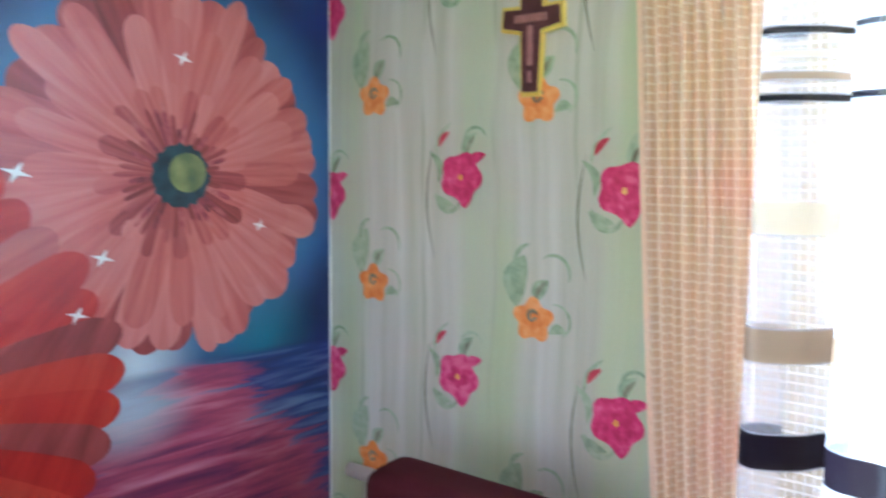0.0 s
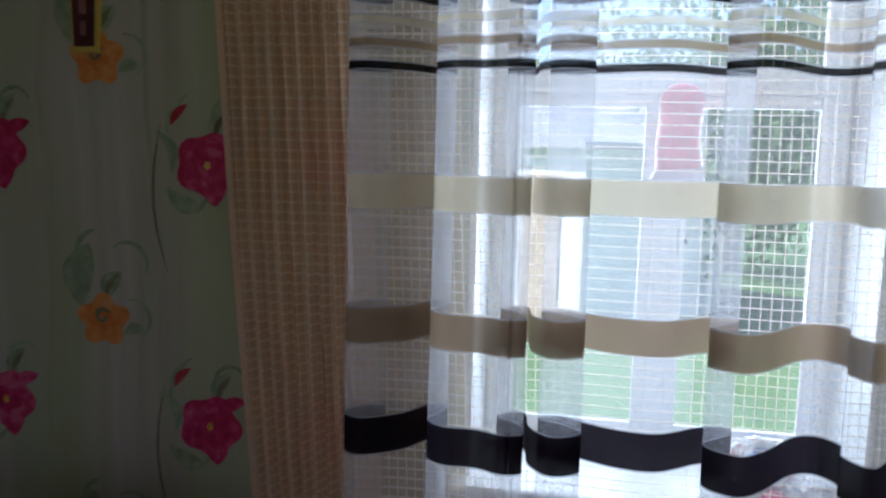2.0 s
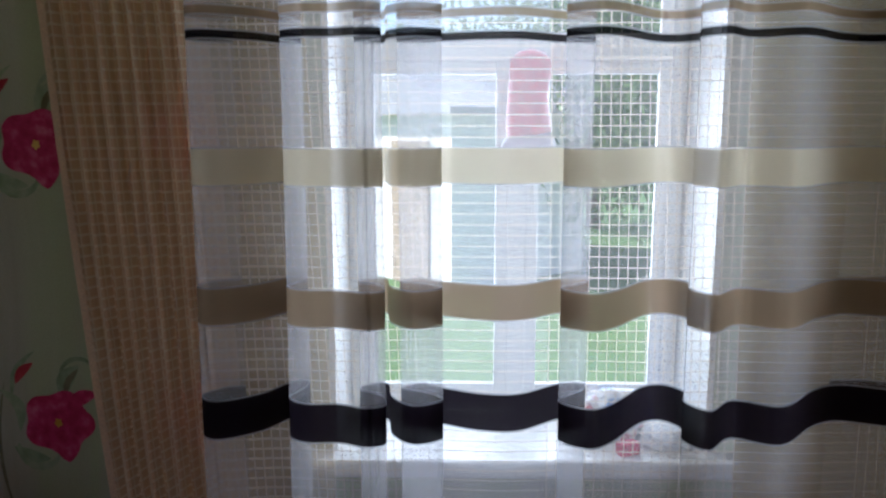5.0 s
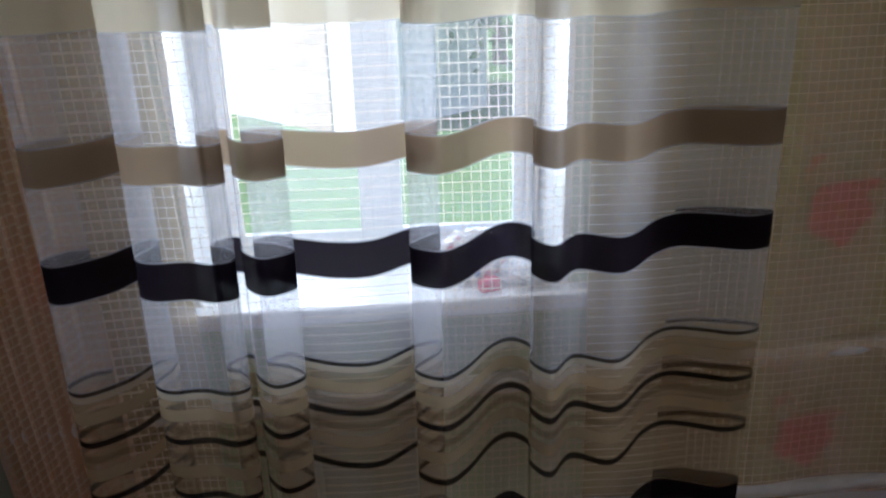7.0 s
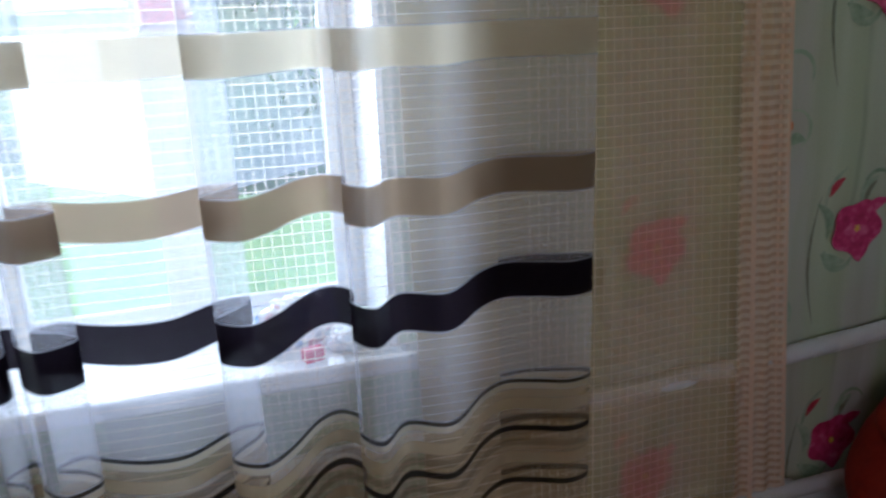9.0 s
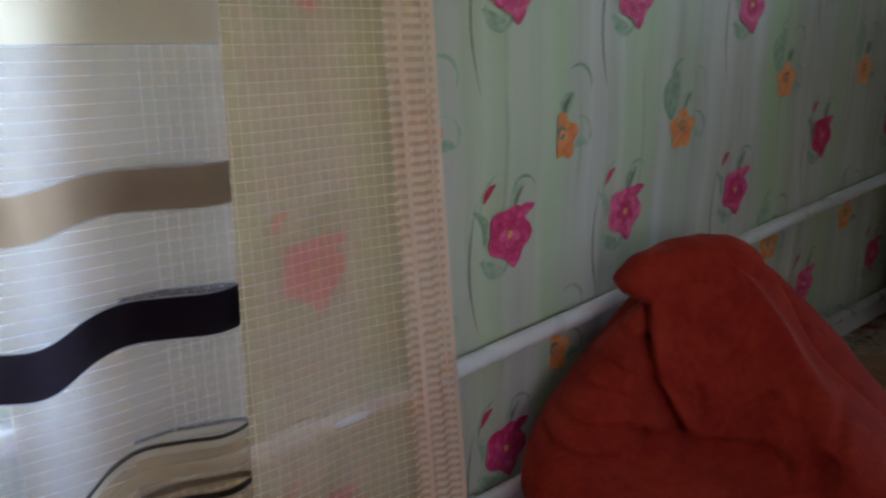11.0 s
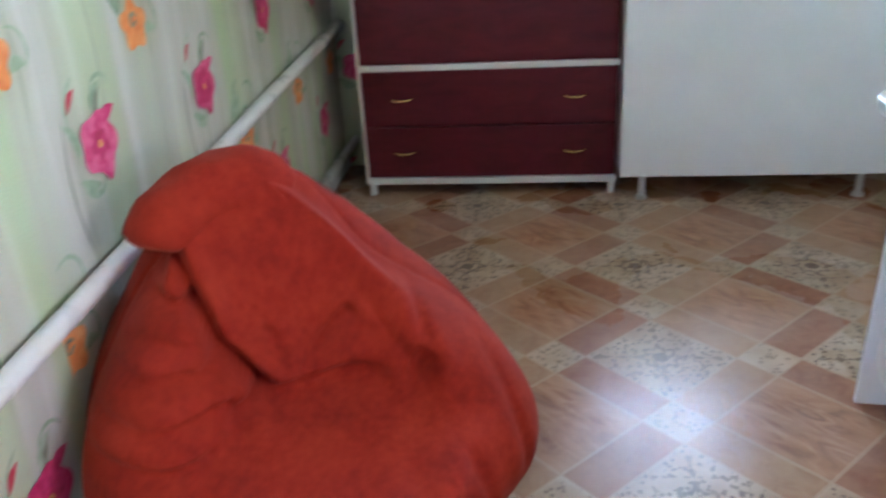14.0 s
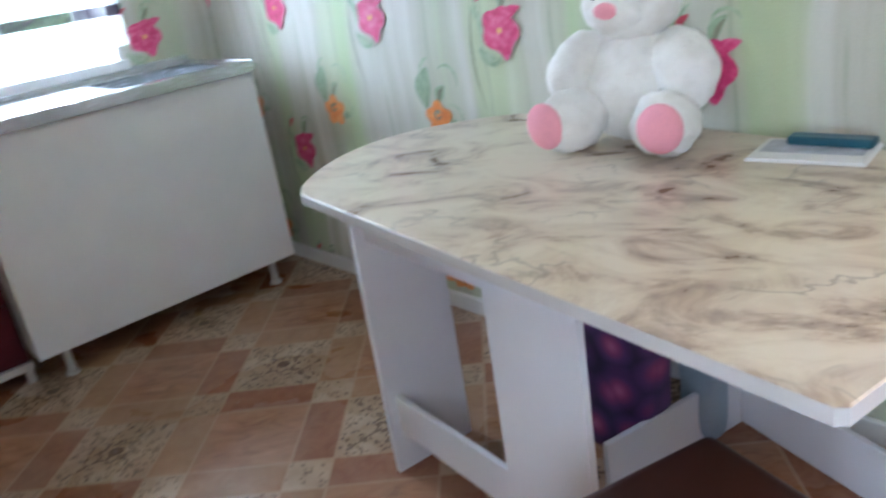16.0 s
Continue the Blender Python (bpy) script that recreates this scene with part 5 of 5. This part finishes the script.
def packet_print():
    n = Nodes("printed_film")
    p = n.obj()
    v = n.t.nodes.new("ShaderNodeTexVoronoi")
    v.inputs["Scale"].default_value = 22.0
    n.link(p, v.inputs["Vector"])
    c = n.ramp(n.noise(p, 16, 2), [(0.38, (0.08, 0.22, 0.55)), (0.48, (0.80, 0.82, 0.84)), (0.60, (0.82, 0.82, 0.84)), (0.68, (0.65, 0.10, 0.15))])
    return n.done(c, 0.25)


crumpled("plastic_packet", pose(-0.80, 0.09, 0.669, 0, 0, 10), (0.09, 0.055, 0.10), packet_print(), "crumpled printed plastic packet on the window board", 3)
crumpled("plastic_packet", pose(-0.69, 0.03, 0.669), (0.06, 0.045, 0.055), plain("clear_film", (0.72, 0.74, 0.76), 0.2, vary=0.1), "small crumpled pale plastic packet on the window board", 8)
bm = B()
box(bm, (-0.022, -0.014, 0), (0.022, 0.014, 0.035), 0.004)
pk = part("small_box", bm, plain("crimson_card", (0.62, 0.05, 0.12), 0.4, vary=0.1))
pk.matrix_world = pose(-0.785, -0.01, 0.671, 0, 0, 20)
tagged(pk, "small crimson card box on the window board", "box")
bm = B()
box(bm, (-0.05, -0.008, 0), (0.05, 0.008, 0.012), 0.003)
pk = part("small_tray", bm, M_PLASTIC)
pk.matrix_world = pose(-0.655, -0.03, 0.671, 0, 0, -6)
tagged(pk, "small grey plastic tray on the window board", "tray")
# pink toy bag that hangs from the window handle
hb = empty("hanging_bag", pose(-0.985, 0.17, 1.30))
bm = B()
bmesh.ops.create_uvsphere(bm, u_segments=24, v_segments=16, radius=1)
for v in bm.verts:
    v.co = Vector((v.co.x * 0.062 * (1 + 0.15 * (v.co.z < 0)), v.co.y * 0.03, v.co.z * 0.055)) + 0.008 * noise.noise_vector(v.co * 3)
part("pouch", bm, plain("lilac_film", (0.62, 0.55, 0.62), 0.3, vary=0.15, scale=20), hb, "pale lilac pouch", smooth=True)
bm = B()
tube(bm, spline([(0.0, 0, 0.04), (-0.005, 0, 0.10), (0.0, 0.005, 0.17), (0.005, 0.01, 0.22)], 5), [0.05, 0.05, 0.05, 0.048, 0.047, 0.046, 0.045, 0.045, 0.045, 0.045, 0.046, 0.046, 0.046, 0.04, 0.03, 0.012], 14)
part("neck", bm, plain("red_film", (0.60, 0.07, 0.10), 0.35, vary=0.25, scale=25), hb, "crimson gathered top", smooth=True)
tagged(hb, "crimson and lilac bag hanging on the window frame", "bag")

# ---- outside ----
bm = B()
bmesh.ops.create_grid(bm, x_segments=40, y_segments=40, size=600, matrix=Matrix.Translation((0, 0, -0.7)))
ng = Nodes("meadow")
pp = ng.pos()
tagged(part("ground", bm, ng.done(ng.ramp(ng.math("ADD", ng.math("MULTIPLY", ng.noise(pp, 0.5, 4), 0.5), ng.math("MULTIPLY", ng.noise(pp, 14.0, 3), 0.5)), [(0.3, (0.05, 0.11, 0.025)), (0.6, (0.10, 0.19, 0.05)), (0.75, (0.17, 0.24, 0.09))]), 0.9)), "mown green grass round the house", "grass", kind="structure")
M_LEAF = foliage("leaves", (0.06, 0.12, 0.035), (0.19, 0.27, 0.11))
M_BARK = plain("bark", (0.12, 0.09, 0.065), 0.9, vary=0.4, scale=12, bump=0.6)


def tree(m, h, r, seed, leaves):
    rn = random.Random(seed)
    tr = empty("tree", m)
    bm = B()
    tube(bm, [(0.1 * math.sin(2 * t + seed), 0.08 * math.cos(3 * t), h * 0.75 * t) for t in (0, 0.2, 0.4, 0.6, 0.8, 1)], [0.16, 0.13, 0.11, 0.085, 0.06, 0.03], 10)
    tips = []
    for k in range(11):
        a, z = rn.uniform(0, 6.28), h * rn.uniform(0.28, 0.7)
        e = Vector((r * 0.8 * math.cos(a), r * 0.8 * math.sin(a), z + h * rn.uniform(0.05, 0.25)))
        tube(bm, [(0, 0, z), e * 0.5 + Vector((0, 0, z * 0.52)), e], [0.05, 0.03, 0.012], 6)
        tips.append(e)
    part("trunk", bm, M_BARK, tr, smooth=True)
    vs, fs = [], []
    clumps = tips + [Vector((rn.gauss(0, r * 0.5), rn.gauss(0, r * 0.5), h * rn.uniform(0.3, 1.0))) for _ in range(30)]
    for _ in range(leaves):
        c = rn.choice(clumps)
        p = c + Vector((rn.gauss(0, 0.28 * r), rn.gauss(0, 0.28 * r), rn.gauss(0, 0.22 * r)))
        q = Euler((rn.uniform(0, 6), rn.uniform(0, 6), rn.uniform(0, 6))).to_matrix()
        s = rn.uniform(0.05, 0.10)
        i = len(vs)
        vs += [tuple(p + q @ Vector(v) * s) for v in ((-1, 0, 0), (0, -0.45, 0.1), (1.1, 0, 0), (0, 0.45, 0.1))]
        fs.append((i, i + 1, i + 2, i + 3))
    me = bpy.data.meshes.new("crown")
    me.from_pydata(vs, [], fs)
    me.materials.append(M_LEAF)
    cr = new("crown", me)
    cr.parent = tr
    return tagged(tr, "broad leafy green tree in the yard", "tree", "yard trees")


tree(pose(1.9, 9.5, -0.7), 4.6, 1.9, 1, 9000)
tree(pose(4.6, 11.0, -0.7), 5.6, 2.2, 2, 9000)
tree(pose(1.6, 14.0, -0.7), 4.2, 2.0, 3, 7000)
tree(pose(-6.5, 13.0, -0.7), 5.0, 2.0, 4, 6000)
tree(pose(14.0, -4.0, -0.7), 5.0, 2.2, 5, 7000)
tree(pose(13.0, 1.0, -0.7), 4.6, 2.0, 6, 6000)

shed = empty("shed", pose(-2.2, 9.0, -0.7, 0, 0, -48))
bm = B()
box(bm, (-1.6, 0, 0), (1.5, 2.5, 2.2))
part("wall", bm, plain("pale_plaster", (0.78, 0.77, 0.73), 0.8, vary=0.1), shed)
bm = B()
slab(bm, [(-1.8, 2.18), (1.7, 2.18), (1.7, 2.26), (0.0, 3.0), (-1.8, 2.26)], -0.2, 2.7)
part("roof", bm, plain("slate_sheet", (0.30, 0.31, 0.32), 0.7, vary=0.2), shed)
bm = B()
box(bm, (0.35, -0.03, 0), (1.1, 0.02, 1.85), 0.01)
part("door", bm, plain("weathered_boards", (0.34, 0.27, 0.19), 0.8, vary=0.3), shed)
tagged(shed, "pale plastered shed with a grey pitched roof across the yard", "shed")
